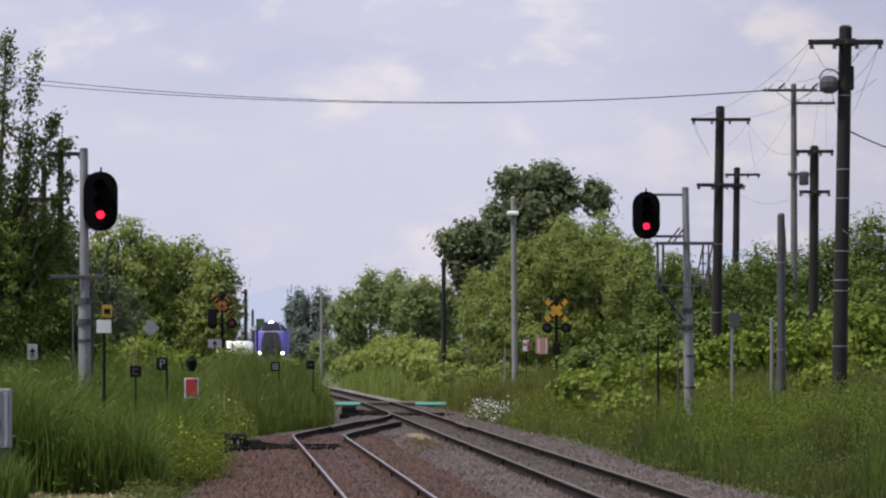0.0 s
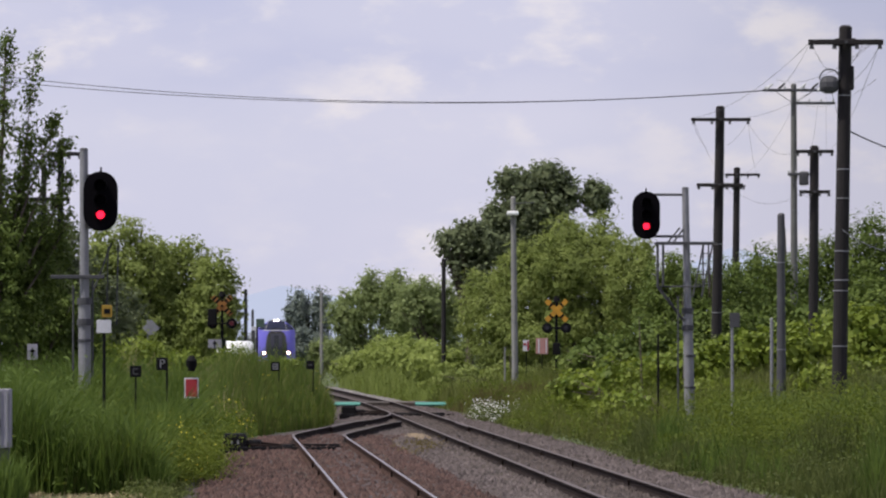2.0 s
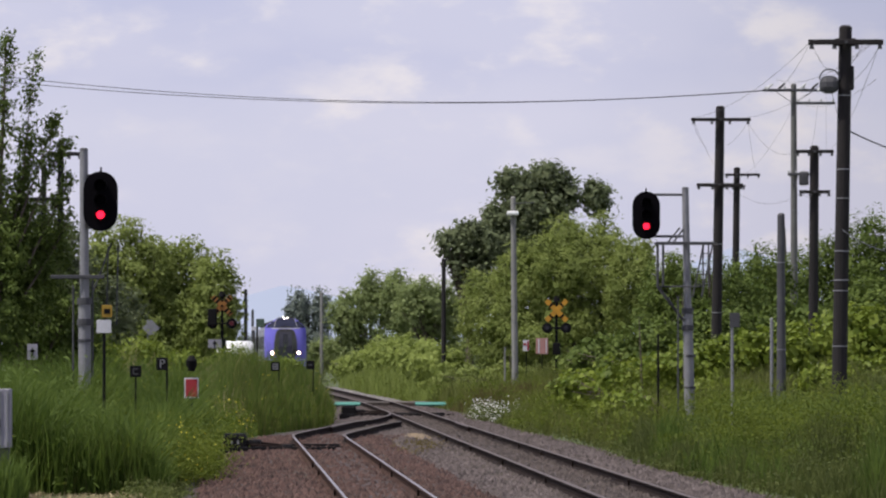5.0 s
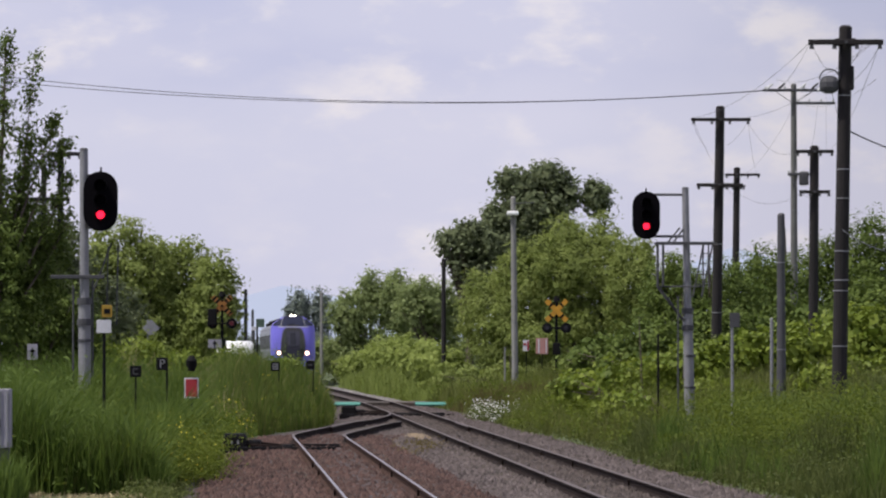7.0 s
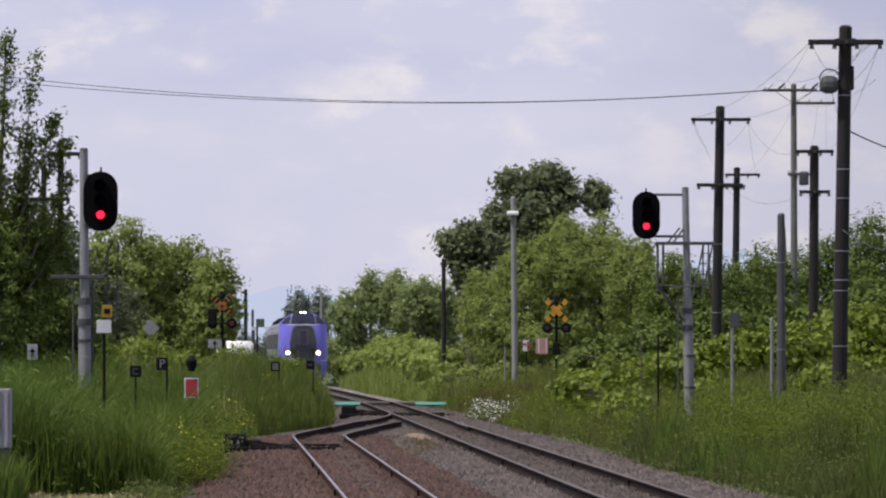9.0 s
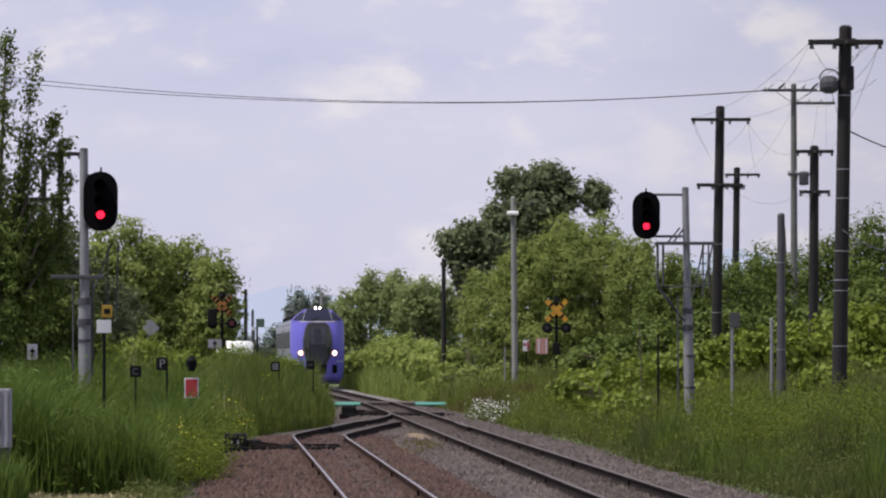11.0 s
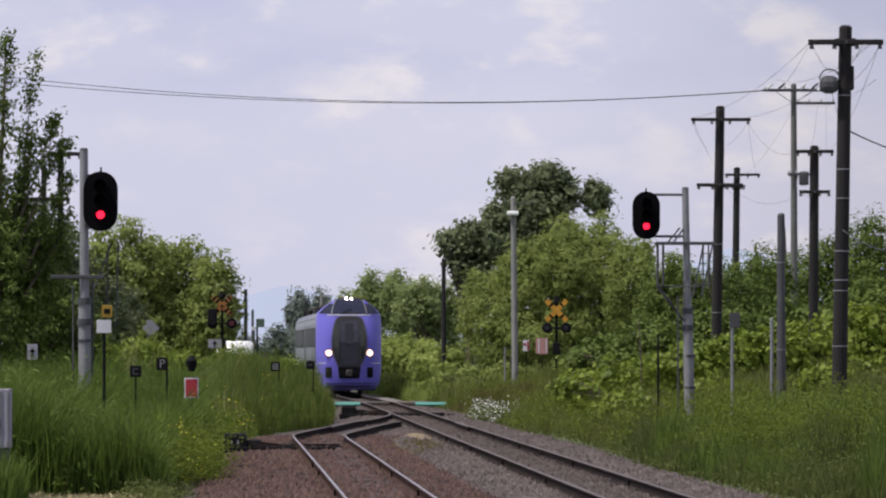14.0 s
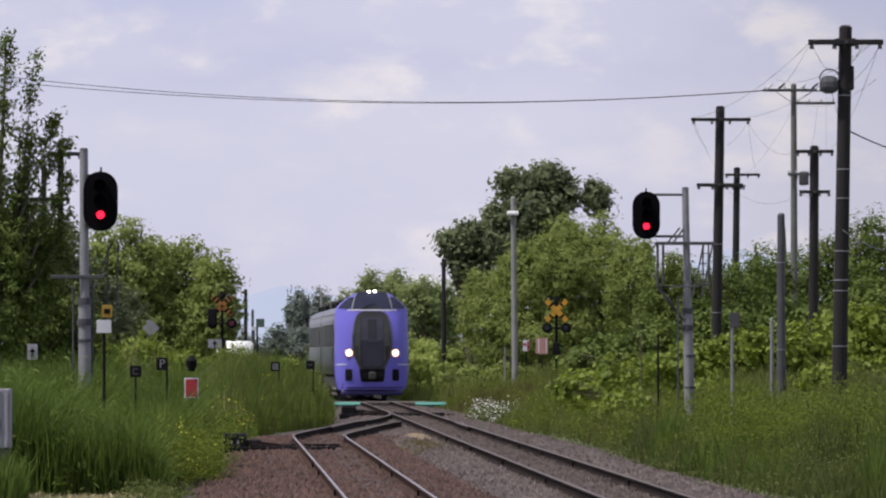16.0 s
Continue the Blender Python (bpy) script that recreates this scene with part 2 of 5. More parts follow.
def quads(name, verts, sides, material, parent=None):
    """A mesh of loose faces with so many corners each, from one array of corners."""
    me = bpy.data.meshes.new(name)
    n = len(verts)
    me.vertices.add(n)
    me.vertices.foreach_set("co", np.ascontiguousarray(verts, dtype=np.float32).ravel())
    me.loops.add(n)
    me.loops.foreach_set("vertex_index", np.arange(n, dtype=np.int32))
    me.polygons.add(n // sides)
    me.polygons.foreach_set("loop_start", np.arange(0, n, sides, dtype=np.int32))
    me.update(calc_edges=True)
    me.materials.append(material)
    ob = new(name, me)
    if parent:
        ob.parent = parent
    return ob


def unit(v):
    return v / np.maximum(np.linalg.norm(v, axis=1, keepdims=True), 1e-6)


def leaves(rng, c, n, size, aspect=0.55):
    """Pointed leaves at c with normals n: four corners each."""
    k = len(c)
    up = unit(rng.normal(size=(k, 3)) + np.array([0, 0, -0.5]))
    s = unit(np.cross(n, up))
    t = np.cross(s, n)
    L = (size * rng.uniform(0.6, 1.3, k))[:, None]
    fold = n * L * 0.12
    return np.stack([c - t * L * 0.5, c + s * L * aspect * 0.5 + fold, c + t * L * 0.5, c - s * L * aspect * 0.5 + fold], 1).reshape(-1, 3)


def crown_mesh(name, seed, blobs, size, density, material, parent, clump=0.3, aspect=0.55, rough=0.25, inner=0.25, core=0.5):
    """A crown of small leaves in uneven clumps on the hulls of some egg shapes."""
    rng = np.random.default_rng(seed)
    out = []
    for bx, by, bz, rx, ry, rz in blobs:
        area = 4 * math.pi * ((rx * ry) ** 1.6 / 3 + (rx * rz) ** 1.6 / 3 + (ry * rz) ** 1.6 / 3) ** (1 / 1.6)
        clumps = max(14, int(area / (clump * clump) * 0.55))
        d = unit(rng.normal(size=(clumps, 3)))
        r = 1 + rough * np.clip(rng.normal(size=(clumps, 1)), -1.6, 1.2) * 0.6
        r = np.where(rng.random((clumps, 1)) < inner, r * rng.uniform(0.35, 0.9, (clumps, 1)), r)
        cc = np.array([bx, by, bz]) + d * r * np.array([rx, ry, rz])
        per = max(6, int(density * area / clumps / (size * size * aspect * 0.5)))
        cnt = rng.poisson(per * rng.uniform(0.5, 1.4, clumps))
        idx = np.repeat(np.arange(clumps), cnt)
        spread = clump * rng.uniform(0.55, 1.15, clumps)[idx][:, None]
        off = rng.normal(size=(len(idx), 3)) * spread * np.array([0.62, 0.62, 0.42])
        c = cc[idx] + off
        fill = int(density * core * area / (size * size * aspect * 0.5) / 5)
        fd = unit(rng.normal(size=(fill, 3)))
        fc = np.array([bx, by, bz]) + fd * rng.uniform(0.35, 0.88, (fill, 1)) * np.array([rx, ry, rz])
        out.append(leaves(rng, fc, unit(fd + rng.normal(size=(fill, 3)) * 0.7), size * 2.0, aspect))
        nn = unit(d[idx] * 1.3 + rng.normal(size=(len(idx), 3)) * 0.55 + np.array([0, 0, 0.5]))
        out.append(leaves(rng, c, nn, size, aspect))
    return quads(name, np.concatenate(out), 4, material, parent)


def lobes(blobs, seed, k=11, f=0.42, low=-0.75):
    """Each egg shape broken up into a smaller core and knobs of uneven size on it."""
    rng = random.Random(seed)
    out = []
    for bx, by, bz, rx, ry, rz in blobs:
        out.append((bx, by, bz, rx * 0.82, ry * 0.82, rz * 0.82))
        for i in range(k):
            a = 2.39996 * i + rng.uniform(-0.5, 0.5)
            h = low + (0.97 - low) * (i + rng.uniform(0.2, 0.8)) / k
            w = math.sqrt(max(0.0, 1 - h * h))
            g = f * rng.uniform(0.65, 1.2)
            c = 1.02 - g * 0.8
            out.append((bx + rx * c * w * math.cos(a), by + ry * c * w * math.sin(a), bz + rz * c * h, rx * g, ry * g, rz * g * 0.85))
    return out


def spire_tree(name, stems, blobs, size, material, label, seed, bunch=15):
    """Upright stems, (places, shoot length), with rising shoots that carry loose hanging leaves, over a leafy foot."""
    x, y, z = stems[0][0][0]
    t = holder(name, x, y, z, label, "tree")
    rng = np.random.default_rng(seed)
    b, cs = bmesh.new(), []
    for k, (pts, reach) in enumerate(stems):
        pts = [Vector(p) - Vector((x, y, z)) for p in pts]
        r = 0.10 if k == 0 else 0.032
        for i in range(len(pts) - 1):
            rod(pts[i], pts[i + 1], r * (1 - 0.45 * i), r * (0.55 - 0.4 * i), 7, b, 2)
        span = sum((q - p).length for p, q in zip(pts, pts[1:]))
        for i in range(int(span * 15)):
            f = rng.uniform(0.22, 1.0) * (len(pts) - 1)
            j = min(int(f), len(pts) - 2)
            p = pts[j].lerp(pts[j + 1], f - j)
            a, up = rng.uniform(0, 6.28), rng.uniform(0.7, 1.5)
            ln = reach * rng.uniform(0.5, 1.1) * (1.15 - 0.6 * f / (len(pts) - 1))
            q = p + Vector((math.cos(a), math.sin(a), up)).normalized() * ln
            rod(p, q, 0.009, 0.003, 4, b)
            for g in np.linspace(0.25, 1.05, bunch):
                cs.append(p.lerp(q, g))
    part("trunk", b, M_BARK, t)
    cs = np.array(cs) + rng.normal(size=(len(cs), 3)) * 0.07
    v = leaves(rng, cs, unit(rng.normal(size=(len(cs), 3)) + np.array([-0.2, -0.5, 0.3])), size, 0.5)
    quads("spray", v, 4, material, t)
    rel = [(bx - x, by - y, bz - z, rx, ry, rz) for bx, by, bz, rx, ry, rz in blobs]
    crown_mesh("crown", seed, rel, size, 1.0, material, t, 0.16, 0.45, 0.35, 0.3, 0.25)
    return t


def tree(name, x, y, z, blobs, size, density, material, label, seed, category="tree", group="", clump=0.3, aspect=0.55, rough=0.25, inner=0.25, stem=0.16, core=0.5):
    """A tapered trunk with limbs that reach into the egg shapes of its crown; blobs are in the world."""
    t = holder(name, x, y, z, label, category, group)
    rng = random.Random(seed)
    rel = [(bx - x, by - y, bz - z, rx, ry, rz) for bx, by, bz, rx, ry, rz in blobs]
    top = max(b[2] + b[5] * 0.4 for b in rel)
    low = min(b[2] for b in rel)
    b = rod((0, 0, -0.3), (0.1, 0, low), stem, stem * 0.75, 9, rings=3)
    rod((0.1, 0, low), (0.0, 0, top), stem * 0.75, stem * 0.2, 8, b, 3)
    for bx, by, bz, rx, ry, rz in rel[:8]:
        for k in range(4):
            a = rng.uniform(0, 6.28)
            h = max(0.2, min(low, bz - rz * 0.4))
            rod((0.06, 0, h * rng.uniform(0.6, 1)), (bx + rx * 0.75 * math.cos(a), by + ry * 0.75 * math.sin(a), bz + rz * rng.uniform(-0.2, 0.75)), stem * 0.42, 0.012, 6, b, 2)
    part("trunk", b, M_BARK, t)
    crown_mesh("crown", seed, rel, size, density, material, t, clump, aspect, rough, inner, core)
    return t


# ---- the line of the tracks ----
def main_x(y):
    """The middle of the through track: straight, then bearing away."""
    e = y - 207
    soft = 0.5 * (e + math.sqrt(e * e + 60)) if y > 100 else 0.0
    return 2.6 - 0.0358 * (y - 71) - 0.0125 * soft


SIDING = ((0, 3.05), (71, 3.25), (113, 3.38), (125, 3.41), (128, 3.30), (137, 2.62), (148, 1.74), (156, 0.90), (166, 0.22), (176, 0.0))


def siding_off(y):
    pts = SIDING
    if y >= 176:
        return 0.0
    for i in range(len(pts) - 1):
        if y <= pts[i + 1][0]:
            (a, p), (b, q) = pts[i], pts[i + 1]
            m0 = (q - pts[i - 1][1]) / (b - pts[i - 1][0]) if i else 0
            m1 = (pts[i + 2][1] - p) / (pts[i + 2][0] - a) if i + 2 < len(pts) else 0
            u, w = (y - a) / (b - a), b - a
            return (2 * u ** 3 - 3 * u * u + 1) * p + (u ** 3 - 2 * u * u + u) * w * m0 + (3 * u * u - 2 * u ** 3) * q + (u ** 3 - u * u) * w * m1


def siding_x(y):
    return main_x(y) - siding_off(y)


def left_edge(y):
    """Where the grass begins on the siding's side."""
    return siding_x(y) - 2.38 - 0.55 / (1 + math.exp((y - 95) / 3)) - 0.35 * math.exp(-((y - 117) / 5) ** 2) - 0.5 * math.exp(-((y - 152) / 10) ** 2)


def right_edge(y):
    return main_x(y) + 2.7 + 0.3 * math.sin(y * 0.11) - 0.75 / (1 + math.exp((214 - y) / 4))


def ground_z(x, y):
    l, r = left_edge(y) - x, x - right_edge(y)
    if l > 0:
        z = -0.28 + min(0.55, l * 0.16) * min(1, max(0, (y - 90) / 30))
    elif r > 0:
        z = -0.28 + min(0.95, r * 0.16)
    else:
        z = -0.28 - 0.25 * min(1, -max(l, r) * 2)
    return z + 0.05 * noise.noise((x * 0.5, y * 0.1, 0))


# ---- ground ----
def make_ground():
    b = bmesh.new()
    ys = [-40, 0, 30] + [40 + 4 * i for i in range(100)] + [460, 520, 600, 800, 1200, 2000, 3600, 4800]
    xs = [-4000, -800, -200, -60, -30, -20] + [-15 + 0.75 * i for i in range(44)] + [20, 30, 60, 200, 800, 4000]
    rows = []
    for y in ys:
        near = 30 <= y <= 460
        rows.append([b.verts.new((x, y, ground_z(x, y) - 0.02 if near and abs(x) < 40 else 0.1)) for x in xs])
    for p, q in zip(rows, rows[1:]):
        for i in range(len(xs) - 1):
            b.faces.new((p[i], p[i + 1], q[i + 1], q[i]))
    g = link_mesh("ground", b, M_GROUND, smooth=True)
    tagged(g, "weedy green earth on both sides of the tracks", "ground", kind="structure")
    # the ballast bed, a low bank along both tracks
    b = bmesh.new()
    rows = []
    for k in range(130):
        y = 30 + k * 3.4
        l, r, m, s = left_edge(y) + 0.1, right_edge(y) - 0.1, main_x(y), siding_x(y)
        prof = [(l - 0.5, -0.40), (s - 1.5, -0.185), (s, -0.152), ((s + m) / 2 + 0.01, -0.175), (m + 0.02, -0.152), (m + 1.45, -0.175), (r + 0.5, -0.40)]
        rows.append([b.verts.new((x, y, z)) for x, z in prof])
    for p, q in zip(rows, rows[1:]):
        for i in range(6):
            b.faces.new((p[i], p[i + 1], q[i + 1], q[i]))
    t = link_mesh("ballast", b, M_BALLAST, smooth=True)
    tagged(t, "brown and grey crushed stone bed under both tracks", "ballast", kind="structure")


def stones(name, seed, n, where, material, label):
    rng = np.random.default_rng(seed)
    base = np.array([(1, 0, 0), (0, 1, 0), (-1, 0, 0), (0, -1, 0), (0, 0, 1)], float)
    tri = np.array([(0, 1, 4), (1, 2, 4), (2, 3, 4), (3, 0, 4)])
    c = where(rng, n)
    s = 0.02 + 0.048 * rng.random((len(c), 1, 1)) ** 2.5
    v = base[None] * s * rng.uniform(0.6, 1.4, (len(c), 5, 1))
    a = rng.uniform(0, 6.28, len(c))
    ca, sa = np.cos(a)[:, None], np.sin(a)[:, None]
    v = np.stack([v[:, :, 0] * ca - v[:, :, 1] * sa, v[:, :, 0] * sa + v[:, :, 1] * ca, v[:, :, 2] * 0.9], 2) + c[:, None]
    me = bpy.data.meshes.new(name)
    me.from_pydata(v.reshape(-1, 3).tolist(), [], (tri[None] + (np.arange(len(c)) * 5)[:, None, None]).reshape(-1, 3).tolist())
    me.materials.append(material)
    tagged(new(name, me), label, "gravel", kind="stuff")


def bed_z(y, x):
    s, m = siding_x(y), main_x(y)
    d = min(abs(x - s), abs(x - m))
    return -0.165 - max(0.0, d - 1.5) * 0.14 if (x < s or x > m) else -0.17


def bed_red(rng, n):
    y = 66 + 70 * rng.random(n) ** 1.5
    out = []
    for yy in y:
        x = siding_x(yy) + rng.uniform(-2.5, 1.6)
        out.append((x, yy, bed_z(yy, x)))
    return np.array(out)


def bed_grey(rng, n):
    y = 66 + 150 * rng.random(n) ** 1.5
    out = []
    for yy in y:
        x = main_x(yy) + (rng.uniform(-1.75, -0.62) if rng.random() < 0.4 else rng.uniform(0.62, 2.8))
        out.append((x, yy, bed_z(yy, x)))
    return np.array(out)


def bed_dark(rng, n):
    y = 66 + 150 * rng.random(n) ** 1.5
    out = []
    for yy in y:
        x = main_x(yy) + rng.uniform(-0.66, 0.66)
        out.append((x, yy, bed_z(yy, x)))
    return np.array(out)


def grass(name, seed, n, area, height, width, material, label, lean=0.35, category="grass"):
    """Bent blades on the ground; area gives places."""
    rng = np.random.default_rng(seed)
    p = area(rng, n)
    n = len(p)
    h = height * rng.uniform(0.45, 1.1, n) * p[:, 3]
    a = rng.uniform(0, 6.28, n)
    b = rng.uniform(0, 6.28, n)
    w = width * rng.uniform(0.6, 1.4, n)
    side = np.stack([np.cos(a), np.sin(a), np.zeros(n)], 1) * w[:, None]
    ben = np.stack([np.cos(b), np.sin(b), np.zeros(n)], 1) * (lean * h * rng.uniform(0.2, 1.2, n))[:, None]
    root = p[:, :3] - np.array([0, 0, 0.05])
    up = np.array([0, 0, 1.0])
    midp = root + up * (h * 0.58)[:, None] + ben * 0.3
    tip = root + up * h[:, None] * (1 - 0.25 * lean) + ben
    v = np.stack([root - side, root + side, midp + side * 0.85, midp - side * 0.85, tip], 1).reshape(-1, 3)
    k = (np.arange(n) * 5)[:, None]
    me = bpy.data.meshes.new(name)
    me.vertices.add(n * 5)
    me.vertices.foreach_set("co", v.astype(np.float32).ravel())
    loops = np.concatenate([k + np.array([[0, 1, 2, 3]]), k + np.array([[3, 2, 4]])], 1).astype(np.int32)
    me.loops.add(n * 7)
    me.loops.foreach_set("vertex_index", loops.ravel())
    me.polygons.add(n * 2)
    st = (np.arange(n) * 7)[:, None] + np.array([[0, 4]])
    me.polygons.foreach_set("loop_start", st.astype(np.int32).ravel())
    me.update(calc_edges=True)
    me.materials.append(material)
    return tagged(new(name, me), label, category, kind="stuff")


def strip(side, y0, y1, lo, hi, power=1.0, tall=None, edge=0.4):
    """Places on one side of the tracks, between lo and hi metres from the bed's edge."""
    def area(rng, n):
        out = []
        for _ in range(n):
            y = y0 + (y1 - y0) * rng.random() ** power
            d = lo + (hi - lo) * rng.random()
            x = left_edge(y) - d if side < 0 else right_edge(y) + d
            f = (0.78 + 0.8 * noise.noise((x * 0.7, y * 0.12, 3))) * min(1, edge + (d - lo) * 1.5)
            if tall:
                f *= tall(x, y)
            out.append((x, y, ground_z(x, y), f))
        return np.array(out)
    return area


def weeds(name, seed, n, area, height, size, per, material, label, aspect=0.5, category="weeds", spread=0.16):
    """Leafy stalks in clumps on the ground."""
    rng = np.random.default_rng(seed)
    p = area(rng, n)
    cnt = rng.poisson(per * rng.uniform(0.5, 1.5, len(p)))
    i = np.repeat(np.arange(len(p)), cnt)
    k = len(i)
    h = (height * rng.uniform(0.5, 1.1, len(p)) * p[:, 3])[i]
    f = rng.random(k) ** 0.7
    c = p[i, :3] + np.stack([rng.normal(size=k) * (0.06 + spread * h), rng.normal(size=k) * (0.06 + spread * h), h * f], 1)
    nn = unit(rng.normal(size=(k, 3)) * 0.8 + np.array([-0.1, -0.2, 0.8]))
    return tagged(quads(name, leaves(rng, c, nn, size, aspect), 4, material), label, category, kind="stuff")


# ---- tracks ----
PROFILE = ((-0.062, -0.155), (0.062, -0.155), (0.062, -0.138), (0.011, -0.118), (0.011, -0.042), (0.033, -0.03), (0.033, -0.006), (-0.033, -0.006), (-0.033, -0.03), (-0.011, -0.042), (-0.011, -0.118), (-0.062, -0.138))


def rail(parent, line, off, y0, y1, head, step=1.5):
    hw = 0.014 if head is M_HEAD else 0.03
    def sweep(prof, name, material, label):
        b = bmesh.new()
        n = int((y1 - y0) / step) + 1
        rows = []
        for k in range(n + 1):
            y = y0 + (y1 - y0) * k / n
            x = line(y) + off
            rows.append([b.verts.new((x + px, y, pz)) for px, pz in prof])
        m = len(prof)
        for p, q in zip(rows, rows[1:]):
            for i in range(m):
                b.faces.new((p[i], p[(i + 1) % m], q[(i + 1) % m], q[i]))
        b.faces.new(rows[0][::-1])
        b.faces.new(rows[-1])
        bmesh.ops.recalc_face_normals(b, faces=b.faces)
        return part(name, b, material, parent if name == "rail" else made, label)
    made = sweep(PROFILE, "rail", M_RAIL_RUST if head is M_HEAD else M_RAIL, "")
    sweep(((-hw - 0.004, -0.0055), (hw + 0.004, -0.0055), (hw, 0.0), (-hw, 0.0)), "rail_head", head, "")


def make_tracks():
    t = tagged(new("main_track"), "through railway track with dull brown rails on sleepers", "track", kind="structure")
    for s in (-0.566, 0.566):
        rail(t, main_x, s, 40, 440, M_HEAD_DULL)
    u = tagged(new("siding_track"), "siding track with bright worn rails that curves into the through track", "track", kind="structure")
    for k in (-0.566, 0.566):
        rail(u, siding_x, k, 40, 121.9, M_HEAD, 1.0)
    rail(u, siding_x, -0.566, 122, 172, M_HEAD_DULL, 1.0)
    rail(u, siding_x, 0.566, 122, 151, M_HEAD_DULL, 1.0)
    # check rails and crossing nose where the siding's rail meets the through rail
    rail(u, lambda y: main_x(y) + 0.50, 0, 140, 148, M_HEAD_DULL)
    rail(u, lambda y: siding_x(y) - 0.50, 0, 140, 148, M_HEAD_DULL)
    sl = bpy.data.meshes.new("sleeper")
    b = box(2.1, 0.2, 0.14, 0, 0, 0, 0.012)
    b.to_mesh(sl)
    b.free()
    sl.materials.append(M_SLEEPER)
    for root, line, y0, y1 in ((t, main_x, 62, 225), (u, siding_x, 62, 142)):
        k = 0
        while y0 + k * 0.62 < y1:
            y = y0 + k * 0.62
            o = new("sleeper", sl)
            o.parent = root
            o.location = (line(y) + random.uniform(-0.02, 0.02), y, (-0.226 if root is t else -0.230) + random.uniform(-0.006, 0.006))
            o.rotation_euler = (0, 0, random.uniform(-0.01, 0.01))
            k += 1
    # bolted joints with fishplates, and worn chairs along the rails
    for root, line, off, places in ((t, main_x, -0.566, (71.4, 84.5, 98.4, 112, 125)), (t, main_x, 0.566, (71, 83, 97, 107, 115.5, 127)), (u, siding_x, -0.566, (77, 90, 96)), (u, siding_x, 0.566, (77, 89, 95.5))):
        for y in places:
            for s in (-1, 1):
                part("fishplate", box(0.022, 0.56, 0.085, line(y) + off + s * 0.026, y, -0.08, 0.004), M_RAIL, root)
    # long turnout timbers
    for k in range(28):
        y = 146 + k * 0.75
        w = main_x(y) - siding_x(y) + 2.2
        o = part("turnout_timber", box(w, 0.21, 0.14, 0, 0, 0, 0.012), M_SLEEPER, u)
        o.location = ((main_x(y) + siding_x(y)) / 2, y, -0.224)


# ---- railway furniture ----
def oval_signal(x, y, z, post_top, lean, arm, label):
    """A long oval backplate with three lamps on a steel post; its lowest lamp burns red. z is the plate's middle."""
    gz = ground_z(x, y)
    px = x + arm
    s = holder("railway_signal", px, y, gz, label, "signal", "colour light signals")
    zz = z - gz
    top = post_top - gz
    part("post", rod((lean, 0, -0.3), (lean * 0.5, 0, 2.9), 0.115, 0.11, 14), M_STEEL, s, smooth=False)
    part("upper_post", rod((lean * 0.5, 0, 2.9), (0, 0, top), 0.085, 0.075, 14), M_STEEL, s)
    for k in (2.55, 2.92):
        part("clamp", rod((lean * 0.5, 0, k - 0.06), (lean * 0.5, 0, k + 0.06), 0.135, 0.135, 12), M_STEEL_DARK, s)
    part("post_cap", rod((0, 0, top), (0, 0, top + 0.03), 0.085, 0.05, 12), M_STEEL_DARK, s)
    plate = part("backplate", moved(slab(stadium(0.61, 1.06), 0.03), -arm, -0.22, zz), M_SIGNAL, s, "matt black oval backplate")
    part("lamp_case", box(0.3, 0.26, 0.86, -arm, -0.06, zz, 0.04), M_SIGNAL, s)
    for k in (0.28, 0.02, -0.24):
        b = bmesh.new()
        n = 14
        rings = []
        for r, yy in ((0.115, -0.222), (0.115, -0.40), (0.108, -0.40), (0.108, -0.222)):
            rings.append([b.verts.new((r * math.cos(a), yy if math.sin(a) > -0.45 else -0.235, r * math.sin(a))) for a in (2 * math.pi * i / n for i in range(n))])
        for p, q in zip(rings, rings[1:]):
            for i in range(n):
                b.faces.new((p[i], p[(i + 1) % n], q[(i + 1) % n], q[i]))
        part("lamp_hood", moved(b, -arm, 0, zz + k), M_SIGNAL, plate)
        part("lens", moved(rod((0, -0.228, 0), (0, -0.24, 0), 0.072, 0.064, 18), -arm, 0, zz + k), M_RED_LAMP if k < -0.2 else M_SIGNAL, plate, "glowing red lens" if k < -0.2 else "unlit dark lens")
    for k in (0.46, -0.46):
        part("bracket", rod((0, 0, zz + k), (-arm, -0.1, zz + k), 0.028, 0.028, 8), M_STEEL_DARK, s)
    part("finial", rod((-arm, -0.1, zz + 0.5), (-arm, -0.1, zz + 0.61), 0.02, 0.012, 8), M_SIGNAL, s)
    return s


